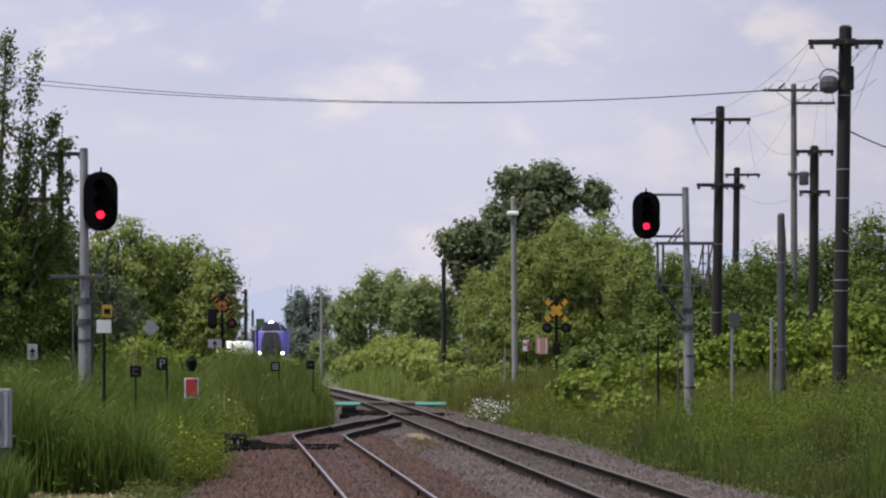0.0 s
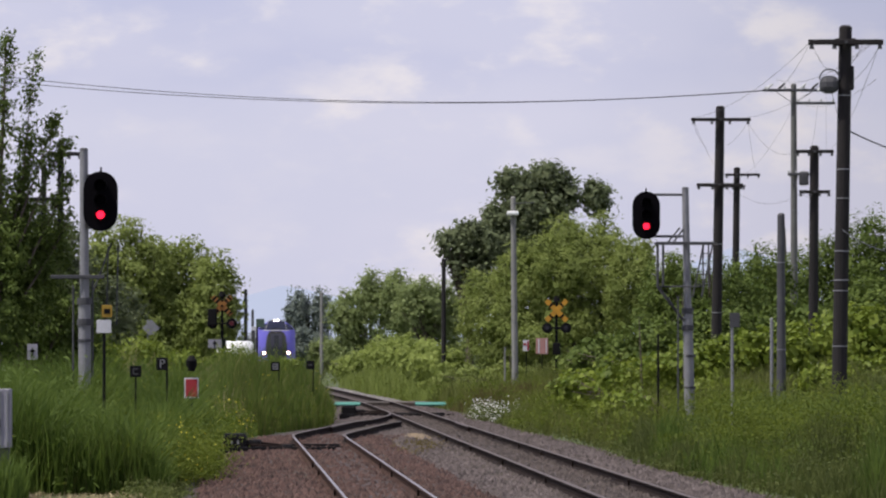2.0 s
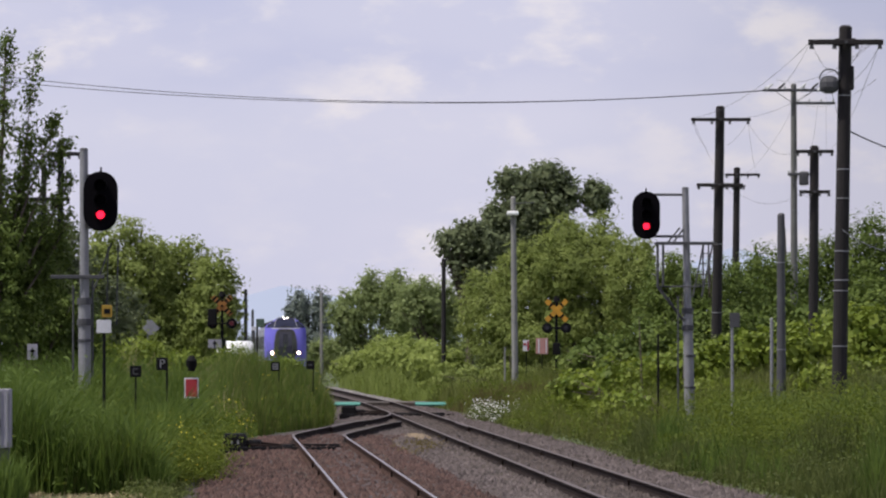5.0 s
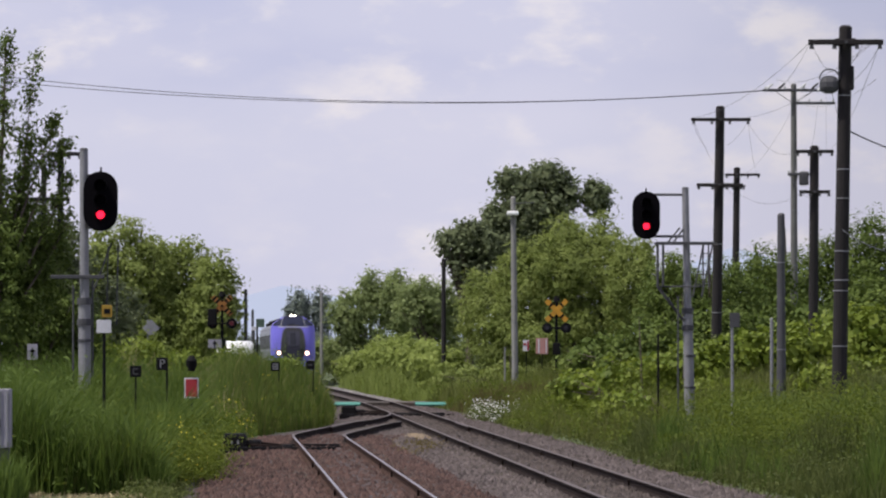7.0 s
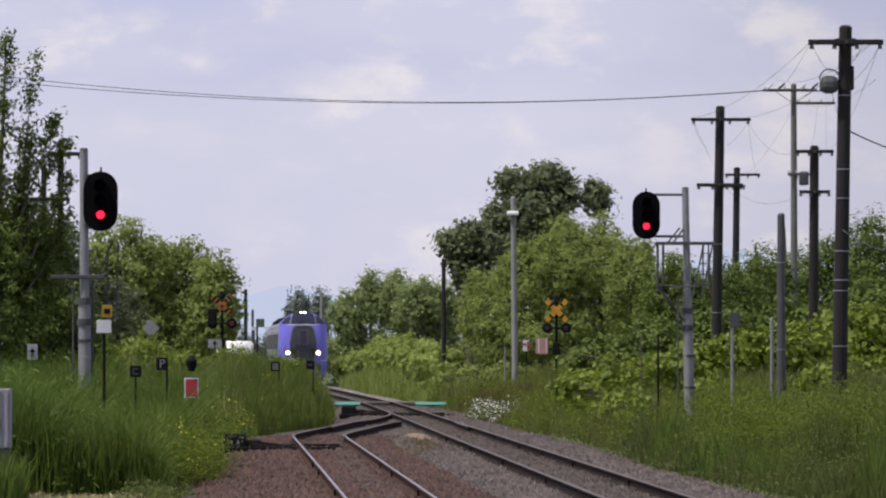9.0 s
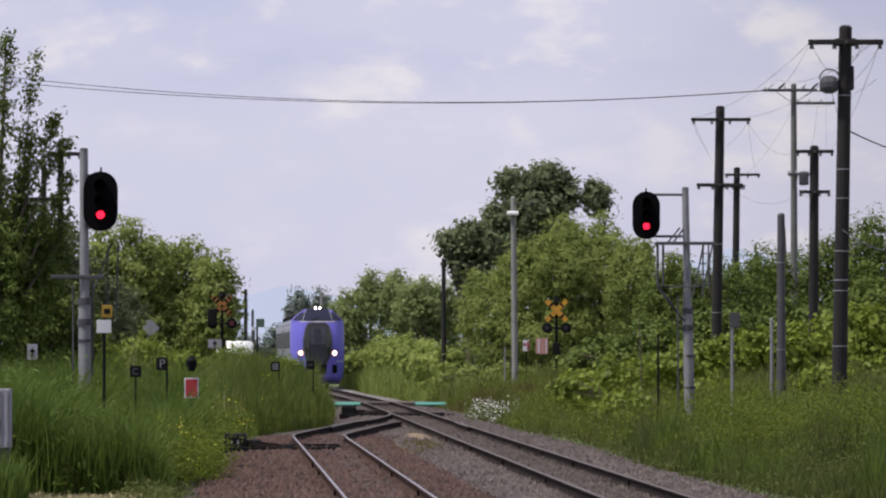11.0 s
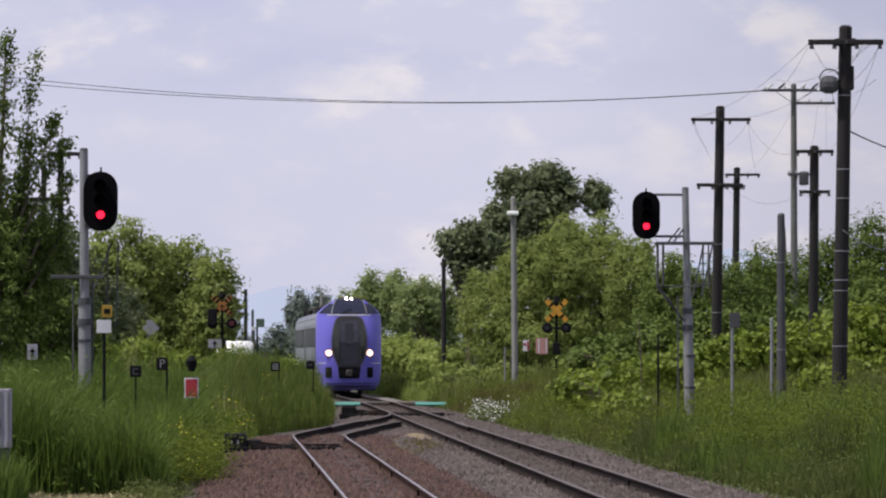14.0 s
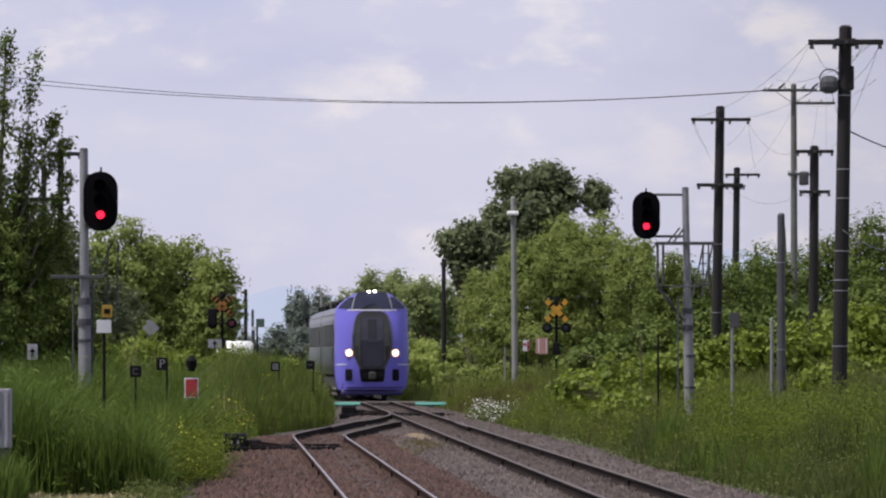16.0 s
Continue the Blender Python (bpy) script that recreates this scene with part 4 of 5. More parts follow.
for xx, z1 in ((0.15, 3.3), (-0.19, 3.2)):
    part("pipe", rod((xx, 0.12, 0.0), (xx, 0.12, z1), 0.02, 0.02, 7), M_STEEL_DARK, sig)
part("stay", rod((0.48, 0.2, 3.95), (0.16, 0.2, 3.1), 0.016, 0.016, 6), M_STEEL_DARK, sig)
part("relay_box", box(0.12, 0.14, 0.26, 0.06, -0.14, 1.3, 0.02), M_STEEL_DARK, sig)
for k in (2.2, 1.1):
    part("post_band", rod((0.02, 0, k), (0.02, 0, k + 0.05), 0.128, 0.128, 14), M_STEEL_DARK, sig)
sig = oval_signal(4.49, 125, 4.86, 5.46, 0.11, 0.87, "red colour light signal on a bracket post with ladder stage")
for x0, z0, x1, z1 in ((-0.17, 3.2, -0.17, 0.2), (-0.62, 3.42, 0.42, 3.42), (-0.42, 4.36, -0.13, 4.72)):
    part("pipe", rod((x0, -0.24, z0 - ground_z(5.36, 125)), (x1, -0.24, z1 - ground_z(5.36, 125)), 0.02, 0.02, 7), M_STEEL_DARK, sig)
for xx in (0.38, 0.50):
    part("cage_upright", rod((xx, -0.3, 4.34 - ground_z(5.36, 125)), (xx, -0.3, 3.42 - ground_z(5.36, 125)), 0.018, 0.018, 7), M_STEEL_DARK, sig)
for k in (0.55, 1.2, 1.9):
    part("post_band", rod((0.10, 0, k), (0.10, 0, k + 0.05), 0.128, 0.128, 14), M_STEEL_DARK, sig)
signal_platform(sig, 4.38 - ground_z(5.36, 125), -0.66, 0.62, 0.95)

# line poles
p = pole("utility_pole", 7.48, 107, 7.99, 0.148, 0.122, M_POLE, "tall dark creosoted utility pole with one crossarm", 0.15, [(7.70, 6.91, 8.33)], (6.7, 5.3, 4.75, 3.75, 3.2, 3.0, 1.95))
part("cable_coil", box(0.36, 0.3, 0.34, -0.17, -0.1, 6.9 - ground_z(7.48, 107), 0.12), M_STEEL_DARK, p, "round grey junction can")
loop = [(-0.17 + 0.19 * math.cos(a), -0.2, 7.0 - ground_z(7.48, 107) + 0.19 * math.sin(a)) for a in (0.4 * k for k in range(9))]
b = bmesh.new()
for u, v in zip(loop, loop[1:]):
    rod(u, v, 0.014, 0.014, 6, b)
part("cable_loop", b, M_WIRE, p)
for k in (-0.15, 0.15):
    part("arm_collar", box(0.1, 0.16, 0.15, 0.14 + k, -0.16, 7.7 - ground_z(7.48, 107), 0.03), M_POLE, p)
part("junction_box", box(0.14, 0.2, 0.46, 0.235, 0, 7.03 - ground_z(7.48, 107), 0.03), M_POLE, p)
pole("utility_pole", 7.95, 165, 9.0, 0.16, 0.13, M_POLE, "dark wooden utility pole with two crossarms", 0.15, [(8.63, 7.24, 8.98), (6.72, 7.4, 8.75)], (3, 5))
pole("utility_pole", 11.85, 230, 9.34, 0.16, 0.13, M_POLE, "dark wooden utility pole behind the bushes", 0.12, [(9.07, 11.48, 12.9), (8.6, 10.9, 12.3)])
pole("concrete_pole", 12.75, 205, 11.56, 0.15, 0.10, M_CONCRETE_DARK, "grey concrete power pole with pin insulators", -0.02, [(11.35, 11.6, 13.9), (10.88, 12.8, 14.2), (8.3, 12.5, 13.4)], (5, 7))
pole("utility_pole", 10.8, 165, 7.84, 0.15, 0.13, M_POLE, "dark wooden utility pole beside the trees", 0.05, [(7.7, 10.3, 11.4), (6.52, 10.4, 11.3)])
pole("steel_post", 7.78, 130, 5.0, 0.115, 0.085, M_STEEL_DARK, "short grey steel post without arms", 0.0, (), (1.9, 3.9))
pole("steel_post", 7.62, 131, 2.6, 0.04, 0.04, M_STEEL, "thin pale steel post in the vines", 0.0)
box_pole = [o for o in scene.objects if o.name.startswith("concrete_pole")][0]
g = ground_z(12.75, 205)
part("transformer", box(0.34, 0.34, 0.5, 0.34, -0.1, 8.15 - g, 0.06), M_STEEL_DARK, box_pole, "small grey pole transformer")
for k, (xx, zz) in enumerate(((-0.9, 11.5), (-0.45, 11.52), (0.3, 11.5), (0.75, 11.52), (0.95, 11.45))):
    part("cut_out", rod((xx - 0.12, -0.25, zz - g - 0.12), (xx + 0.1, -0.22, zz - g + 0.08), 0.05, 0.035, 8), M_STEEL_DARK if k % 2 else M_PORCELAIN, box_pole)
lamp = pole("street_lamp", 2.75, 215, 7.73, 0.13, 0.095, M_CONCRETE, "concrete pole with a white floodlight at the crossing", -0.08, (), (3.0, 5.0, 6.5))
part("floodlight", box(0.46, 0.4, 0.16, -0.10, -0.25, 7.13 - ground_z(2.75, 215), 0.05), M_LAMPWHITE, lamp, "white floodlight housing")
part("lamp_arm", rod((-0.07, -0.1, 7.5 - ground_z(2.75, 215)), (0.75, 0, 7.55 - ground_z(2.75, 215)), 0.018, 0.018, 7), M_STEEL_DARK, lamp)
pole("steel_post", 0.03, 235, 5.7, 0.10, 0.09, M_POLE, "slender dark post at the edge of the trees")
pole("utility_pole", -10.2, 150, 7.45, 0.10, 0.08, M_POLE, "dark pole among the leaves of the poplars", 0.05, [(7.1, -10.5, -9.6), (5.9, -10.9, -9.9)])
pole("utility_pole", -10.6, 150, 6.8, 0.08, 0.07, M_POLE, "dark pole among the leaves of the poplars")
pole("steel_post", -8.1, 232, 4.4, 0.09, 0.07, M_STEEL_DARK, "dark post beside the level crossing")
pole("steel_post", -7.95, 236, 3.6, 0.06, 0.05, M_STEEL_DARK, "thin dark post beside the level crossing")

pole("concrete_pole", -8.6, 400, 6.1, 0.13, 0.10, M_CONCRETE, "pale slim pole far along the line", 0.0)

# level crossing
crossing_signal(4.32, 215, 3.43, "yellow and black crossbuck signal of a level crossing", False)
crossing_signal(-8.25, 211, 3.58, "yellow and black crossbuck signal with dull red lamps", True)
van = delivery_van(-8.15, 222, ground_z(-8.15, 222))
van.rotation_euler = (0, 0, radians(90))
post_sign("line_sign", -8.44, 209, 2.16, 0.5, 0.32, M_CABINET, "grey box sign with a dark cross at the crossing", bars=((0, 0, 0.05, 0.24), (0, 0.02, 0.16, 0.06)), post=M_BLACK, r=0.03)
post_sign("square_sign", -6.46, 200, 2.88, 0.28, 0.30, mat("dull_green_plate", (0.04, 0.07, 0.05), (0.07, 0.11, 0.08), 0.6), "dull green square sign on a dark post", post=M_BLACK, r=0.035, post_dx=-0.12)
post_sign("square_sign", -6.78, 203, 2.70, 0.2, 0.14, M_WHITE, "small pale sign beside the crossing", post=M_STEEL_DARK, r=0.03)

# small signs
s = post_sign("line_sign", -5.52, 92, 2.25, 0.24, 0.21, M_WHITE, "white board and dull yellow plate on a black post", r=0.026)
part("plate", box(0.17, 0.02, 0.2, 0.05, -0.01, 2.5 - ground_z(-5.52, 92), 0.005), mat("dull_yellow_plate", (0.26, 0.16, 0.012), (0.36, 0.22, 0.02), 0.6), s, "dull yellow plate")
part("bar", box(0.1, 0.006, 0.08, 0.05, -0.024, 2.5 - ground_z(-5.52, 92)), M_BLACK, s)
# the cabinet's grey on this white board stands for shade on it
post_sign("line_sign", -7.99, 110, 1.84, 0.2, 0.31, M_CABINET, "white board with a dark cross in the grass", bars=((0, 0, 0.03, 0.16), (0, 0.02, 0.09, 0.04)))
post_sign("line_sign", -4.87, 98, 1.63, 0.205, 0.22, M_BLACK, "small black square sign with a white letter", mark="P", post_dx=0.08, mark_mat=M_STEEL)
post_sign("line_sign", -5.33, 98, 1.50, 0.2, 0.2, M_BLACK, "small black square sign with a pale mark", bars=((0.0, 0.045, 0.09, 0.022), (-0.04, 0, 0.022, 0.09), (0.0, -0.045, 0.09, 0.022)), mark_mat=M_STEEL_DARK)
post_sign("line_sign", -4.69, 158, 1.44, 0.26, 0.26, M_BLACK, "small black square sign with a pale ring mark", bars=((0, 0.07, 0.14, 0.03), (0, -0.07, 0.14, 0.03), (-0.06, 0, 0.03, 0.12), (0.06, 0, 0.03, 0.12), (0, 0, 0.05, 0.05)), post_dx=0.1, mark_mat=M_STEEL)
post_sign("line_sign", -3.87, 165, 1.47, 0.24, 0.26, M_BLACK, "small dark square sign in the grass", bars=((0, 0, 0.12, 0.035),), post_dx=0.08, mark_mat=M_STEEL_DARK)
s = post_sign("red_marker", -4.45, 100, 1.20, 0.25, 0.36, M_RED, "red plate with pale border under a black marker lamp", border=M_WHITE)
zz = 1.62 - ground_z(-4.45, 100)
part("marker_lamp", rod((0, 0, zz - 0.12), (0, 0, zz + 0.06), 0.06, 0.10, 12), M_BLACK, s, "black lamp with a domed cap")
part("lamp_cap", rod((0, 0, zz + 0.06), (0, 0, zz + 0.16), 0.10, 0.04, 12), M_BLACK, s)
part("lamp_wing", box(0.2, 0.05, 0.1, 0, 0, zz, 0.02), M_BLACK, s)
post_sign("square_sign", 5.68, 110, 2.46, 0.2, 0.28, M_STEEL_DARK, "grey square sign on a leaning steel post", post=M_STEEL, r=0.03, post_dx=-0.05)
post_sign("marker_post", 4.95, 130, 2.1, 0.05, 0.3, M_BLACK, "thin black marker post in the weeds", r=0.028)
tri = post_sign("triangle_sign", -10.45, 200, 2.75, 0.06, 0.5, M_STEEL, "pale weathered road sign at the crossing", post=M_STEEL)
part("diamond", box(0.44, 0.02, 0.44, 0.12, -0.03, 2.7 - ground_z(-10.45, 200), 0.004, pose(0, 0, 0, 0, 45, 0)), M_STEEL, tri, "pale diamond plate")
post_sign("striped_board", 3.15, 214, 2.1, 0.24, 0.42, M_WHITE, "white board with red edge by the crossing", bars=((0.07, 0, 0.06, 0.36), (-0.05, 0.05, 0.1, 0.08)), mark_mat=M_RED)
post_sign("striped_board", 3.74, 213.5, 2.08, 0.46, 0.6, M_PINK, "sun-faded red and white crossing board", bars=((-0.12, 0, 0.05, 0.54), (0.16, 0, 0.04, 0.54)), mark_mat=M_WHITE)
post_sign("marker_post", 2.34, 214, 1.85, 0.05, 0.4, M_CONCRETE, "short pale marker post", post=M_CONCRETE, r=0.035)
b = holder("trackside_cabinet", -6.65, 82, ground_z(-6.65, 82), "pale ribbed steel cabinet at the edge of the grass", "cabinet")
g = ground_z(-6.65, 82)
part("body", box(0.78, 0.4, 0.86, -0.02, 0.2, 0.87 - g, 0.01), M_CABINET, b)
for k in range(8):
    part("rib", box(0.03, 0.02, 0.8, -0.37 + 0.1 * k, -0.008, 0.87 - g, 0.006), M_STEEL, b)
part("foot", box(0.7, 0.3, 0.5, 0.0, 0.2, 0.2 - g), M_STEEL_DARK, b)
part("latch", box(0.05, 0.03, 0.12, 0.2, -0.02, 0.8 - g, 0.01), M_BLACK, b)

point_machine(-4.32, 117.5, -0.17, 1.5, "black point machine with rods to the siding rails")
point_machine(-3.0, 180, -0.17, 2.4, "black point machine beside the turnout", marks=False)

# overhead wires
wire("overhead_wire", (-16.5, 205, 11.92), (12.0, 205, 11.38), 0.705, 0.014, "thin dark overhead wire across the tracks")
wire("overhead_wire", (-16.5, 205, 11.73), (12.6, 205, 11.41), 0.67, 0.014, "thin dark overhead wire across the tracks")
for a, c, sg in (((7.0, 107, 7.75), (7.3, 165, 8.7), 0.3), ((8.2, 107, 7.75), (8.9, 165, 8.7), 0.3), ((7.3, 165, 8.7), (11.5, 230, 9.1), 0.35), ((8.9, 165, 8.7), (12.8, 230, 9.1), 0.35),
                 ((7.7, 107, 4.2), (11.5, 150, 4.6), 0.4), ((8.3, 107, 7.75), (11.3, 165, 7.75), 0.3), ((13.0, 205, 10.9), (8.2, 107, 7.0), 0.3), ((10.9, 165, 7.75), (13.0, 205, 8.3), 0.3),
                 ((6.95, 107, 7.68), (11.9, 205, 11.3), 0.25), ((7.0, 107, 7.66), (7.42, 107.2, 7.15), 0.12), ((7.95, 107, 7.66), (7.68, 107.2, 7.25), 0.06), ((8.28, 107, 7.66), (7.72, 107.2, 6.95), 0.1), ((8.05, 107, 7.66), (8.25, 140, 8.6), 0.3),
                 ((7.3, 165, 8.58), (7.75, 165.2, 7.8), 0.15), ((8.9, 165, 8.58), (8.3, 165.2, 7.9), 0.12), ((8.9, 165, 8.58), (10.4, 165, 7.75), 0.45), ((8.7, 165, 6.7), (11.5, 230, 9.0), 0.5), ((8.4, 165, 6.66), (10.45, 165, 6.5), 0.4),
                 ((12.75, 205, 10.8), (12.0, 230, 8.9), 0.4), ((13.9, 205, 11.3), (11.2, 165, 7.75), 0.5), ((13.6, 205, 10.85), (10.6, 165, 7.7), 0.6), ((12.6, 205, 8.3), (11.0, 165, 6.5), 0.4), ((7.55, 107, 5.95), (7.35, 107.1, 6.85), -0.05)):
    wire("line_wire", a, c, sg, 0.004, "thin dark line wire between the poles")

wire("pale_cable", (7.55, 106.8, 4.15), (9.3, 107, 3.75), 0.22, 0.009, "pale grey cable slung from the pole").data.materials[0] = M_STEEL
wire("thick_cable", (7.65, 107, 6.05), (12.0, 107, 5.6), 0.45, 0.016, "thick dark cable hanging from the pole")


# ---- greenery ----
def mound(x, y):
    """A taller stand where the line bends."""
    d = left_edge(y) - x
    return (0.97 + 0.55 * noise.noise((x * 1.9, y * 0.35, 11))) * min(1.0, 0.74 + 0.28 * d) * (1 - 0.26 * min(1, max(0, (d - 1.95) * 1.4)))


def tussock(x, y):
    """Uneven stands on the grassy bank."""
    return 0.62 + 1.3 * max(0.0, noise.noise((x * 1.1, y * 0.16, 7)))


def patchy(x, y):
    return max(0.12, min(1.3, 2.6 * noise.noise((x * 0.8, y * 0.11, 21)) + 0.1))


def sand_patch():
    b = bmesh.new()
    c = b.verts.new((-0.62, 135, -0.12))
    ring = [b.verts.new((-0.62 + (0.42 + 0.15 * noise.noise((k * 0.9, 2, 0))) * math.cos(k * 0.3927) - 0.0365 * 6.5 * math.sin(k * 0.3927), 135 + 6.5 * math.sin(k * 0.3927), -0.168)) for k in range(16)]
    for k in range(16):
        b.faces.new((c, ring[k], ring[(k + 1) % 16]))
    tagged(link_mesh("sand_patch", b, M_SAND), "patch of pale sand between the tracks", "sand", kind="structure")


sand_patch()
weeds("low_weeds", 71, 70, lambda rng, n: np.stack([rng.normal(-0.45, 0.3, n), rng.normal(119.5, 4.5, n), np.full(n, -0.17), rng.uniform(0.5, 1.0, n)], 1), 0.16, 0.045, 14, M_GRASS_BROWN, "dry brown weeds between the tracks")
weeds("bushy_weeds", 73, 46, lambda rng, n: np.stack([rng.uniform(-5.0, -3.85, n), rng.uniform(87.5, 96, n), np.full(n, -0.25), rng.uniform(0.6, 1.1, n)], 1), 1.15, 0.06, 300, M_WEED, "bushy yellow-green weeds with small flowers beside the siding", 0.45, spread=0.26)
weeds("yellow_flowers", 74, 60, lambda rng, n: np.stack([rng.uniform(-5.0, -3.85, n), rng.uniform(87, 93, n), np.full(n, -0.25), rng.uniform(0.8, 1.1, n)], 1), 1.1, 0.035, 3, M_FLOWER_Y, "tiny yellow flowers on the weeds beside the siding", 0.9, "flowers")
grass("tall_grass", 11, 44000, strip(-1, 84, 108, 0.0, 5.5, 1.2), 2.0, 0.010, M_GRASS, "tall green grass beside the siding", 0.5)
weeds("leafy_weeds", 62, 700, strip(-1, 84, 100, 1.2, 5.5), 1.7, 0.16, 20, M_GRASS, "broad green blades among the tall grass", 0.2)
grass("tall_grass", 12, 40000, strip(-1, 106, 205, 0.0, 6.5, 1.3), 1.12, 0.013, M_GRASS, "tall green grass beside the tracks")
grass("tall_grass", 78, 14000, strip(-1, 146, 192, -0.12, 4.5, 1.0, mound, 0.8), 2.0, 0.011, M_GRASS_PALE, "pale seeding grass where the line bends", 0.3)
grass("tall_grass", 17, 18000, strip(-1, 146, 192, -0.12, 4.5, 1.0, mound, 0.8), 2.05, 0.011, M_GRASS, "tall stand of green grass where the line bends", 0.25)
weeds("leafy_weeds", 61, 500, strip(-1, 148, 192, -0.05, 4.2, 1.0, mound, 0.8), 1.5, 0.08, 44, M_WEED, "leafy weeds in the tall stand of grass")
grass("tall_grass", 13, 50000, strip(1, 74, 130, 0.0, 7.0, 1.2, tussock), 0.86, 0.008, M_GRASS_DRY, "knee-high seeding grass on the bank")
grass("tall_grass", 14, 36000, strip(1, 125, 260, 0.0, 7.0, 1.3), 1.05, 0.013, M_GRASS_PALE, "knee-high seeding grass on the bank")
grass("tall_grass", 75, 22000, strip(1, 76, 128, 0.1, 6.0, 1.2, patchy), 1.15, 0.009, M_GRASS, "stands of fresh green grass on the bank", 0.3)
grass("tall_grass", 76, 12000, strip(1, 217, 320, 0.0, 2.6, 1.2, None, 0.85), 1.35, 0.016, M_LEAF_SUNLIT, "sunlit green grass beside the line beyond the crossing", 0.3)
weeds("leafy_weeds", 77, 160, strip(1, 217, 300, 0.0, 2.6, 1.0, None, 0.85), 1.1, 0.09, 50, M_WEED, "leafy weeds beside the line beyond the crossing")
grass("tall_grass", 15, 16000, strip(-1, 205, 400, 0.0, 8.0), 1.3, 0.02, M_GRASS_DRY, "rough grass beyond the level crossing")
grass("dry_stems", 68, 7000, strip(-1, 84, 112, 0.0, 5.0, 1.2), 1.7, 0.007, M_GRASS_DRY, "pale seeding stems among the tall grass", 0.7)
grass("dry_stems", 69, 2500, strip(-1, 140, 190, 0.1, 4.0), 1.6, 0.010, M_STRAW, "pale dry stems in the stand of grass", 0.3)
weeds("leafy_weeds", 70, 420, strip(-1, 84, 96, 0.3, 5.0), 0.9, 0.09, 34, M_WEED, "leafy weeds at the foot of the tall grass", 0.35)
grass("dry_straw", 16, 9000, strip(-1, 72, 90, -1.5, 4.5), 0.16, 0.008, M_STRAW, "dry straw and stubble on the bare ground", 0.9, "straw")
weeds("leafy_weeds", 51, 1000, strip(-1, 86, 108, 0.1, 2.6), 1.35, 0.075, 40, M_WEED, "leafy green weeds among the tall grass")
weeds("leafy_weeds", 52, 900, strip(-1, 124, 200, 0.0, 3.5), 1.1, 0.075, 44, M_WEED, "leafy green weeds among the tall grass")
weeds("leafy_weeds", 53, 250, strip(1, 76, 125, 0.2, 6.0), 0.8, 0.05, 60, M_GRASS_DRY, "leafy weeds on the grassy bank")
weeds("bushy_weeds", 54, 80, strip(1, 84, 165, 0.5, 3.6), 1.3, 0.055, 620, M_WEED, "bushy pale green weeds on the grassy bank", 0.45, spread=0.3)
weeds("bushy_weeds", 63, 44, strip(1, 76, 120, 1.0, 5.5), 1.3, 0.05, 560, M_LEAF_MID, "bushy dark weeds on the grassy bank", 0.4, spread=0.24)
weeds("bushy_weeds", 64, 44, strip(-1, 88, 104, 0.1, 1.9), 1.35, 0.065, 520, M_LEAF_VINE, "bushy yellow-green weeds beside the siding", 0.45, spread=0.3)
weeds("low_weeds", 65, 90, strip(-1, 92, 112, -1.4, -0.2), 0.5, 0.05, 40, M_GRASS_DRY, "low weeds in the gravel beside the siding")
grass("tall_grass", 66, 2600, lambda rng, n: np.stack([rng.uniform(-7.3, -6.0, n), rng.uniform(79.5, 82.0, n), np.full(n, -0.28), rng.uniform(0.5, 1.0, n)], 1), 0.95, 0.009, M_GRASS, "tall green grass before the cabinet")
weeds("leafy_weeds", 55, 900, strip(1, 120, 250, 0.0, 4.0), 0.95, 0.08, 50, M_WEED, "leafy weeds along the through track")
grass("seeding_weeds", 67, 5000, strip(1, 176, 206, 0.0, 2.4), 1.0, 0.014, M_GRASS_BROWN, "brown seeding dock beside the track", 0.3, "weeds")
weeds("low_weeds", 56, 420, strip(-1, 76, 114, -0.9, 0.6), 0.3, 0.06, 26, M_GRASS_DRY, "low weeds creeping into the gravel")
weeds("low_weeds", 57, 420, strip(1, 76, 170, -0.6, 0.4), 0.28, 0.06, 24, M_GRASS_DRY, "low weeds creeping into the gravel")
weeds("yellow_flowers", 58, 260, strip(-1, 130, 185, 0.1, 2.6, 1.0, mound, 0.8), 1.5, 0.05, 4, M_FLOWER_Y, "small yellow wild flowers in the grass", 0.9, "flowers")
weeds("white_flowers", 59, 110, lambda rng, n: np.stack([rng.uniform(1.0, 2.45, n), rng.uniform(168, 178, n), np.full(n, -0.25), rng.uniform(0.7, 1.2, n)], 1), 0.62, 0.06, 7, M_FLOWER_W, "white wild flowers beside the track", 0.9, "flowers")
weeds("leafy_weeds", 60, 150, lambda rng, n: np.stack([rng.uniform(0.9, 2.6, n), rng.uniform(168, 180, n), np.full(n, -0.25), rng.uniform(0.7, 1.2, n)], 1), 0.5, 0.08, 30, M_GRASS_DRY, "weeds under the white flowers")

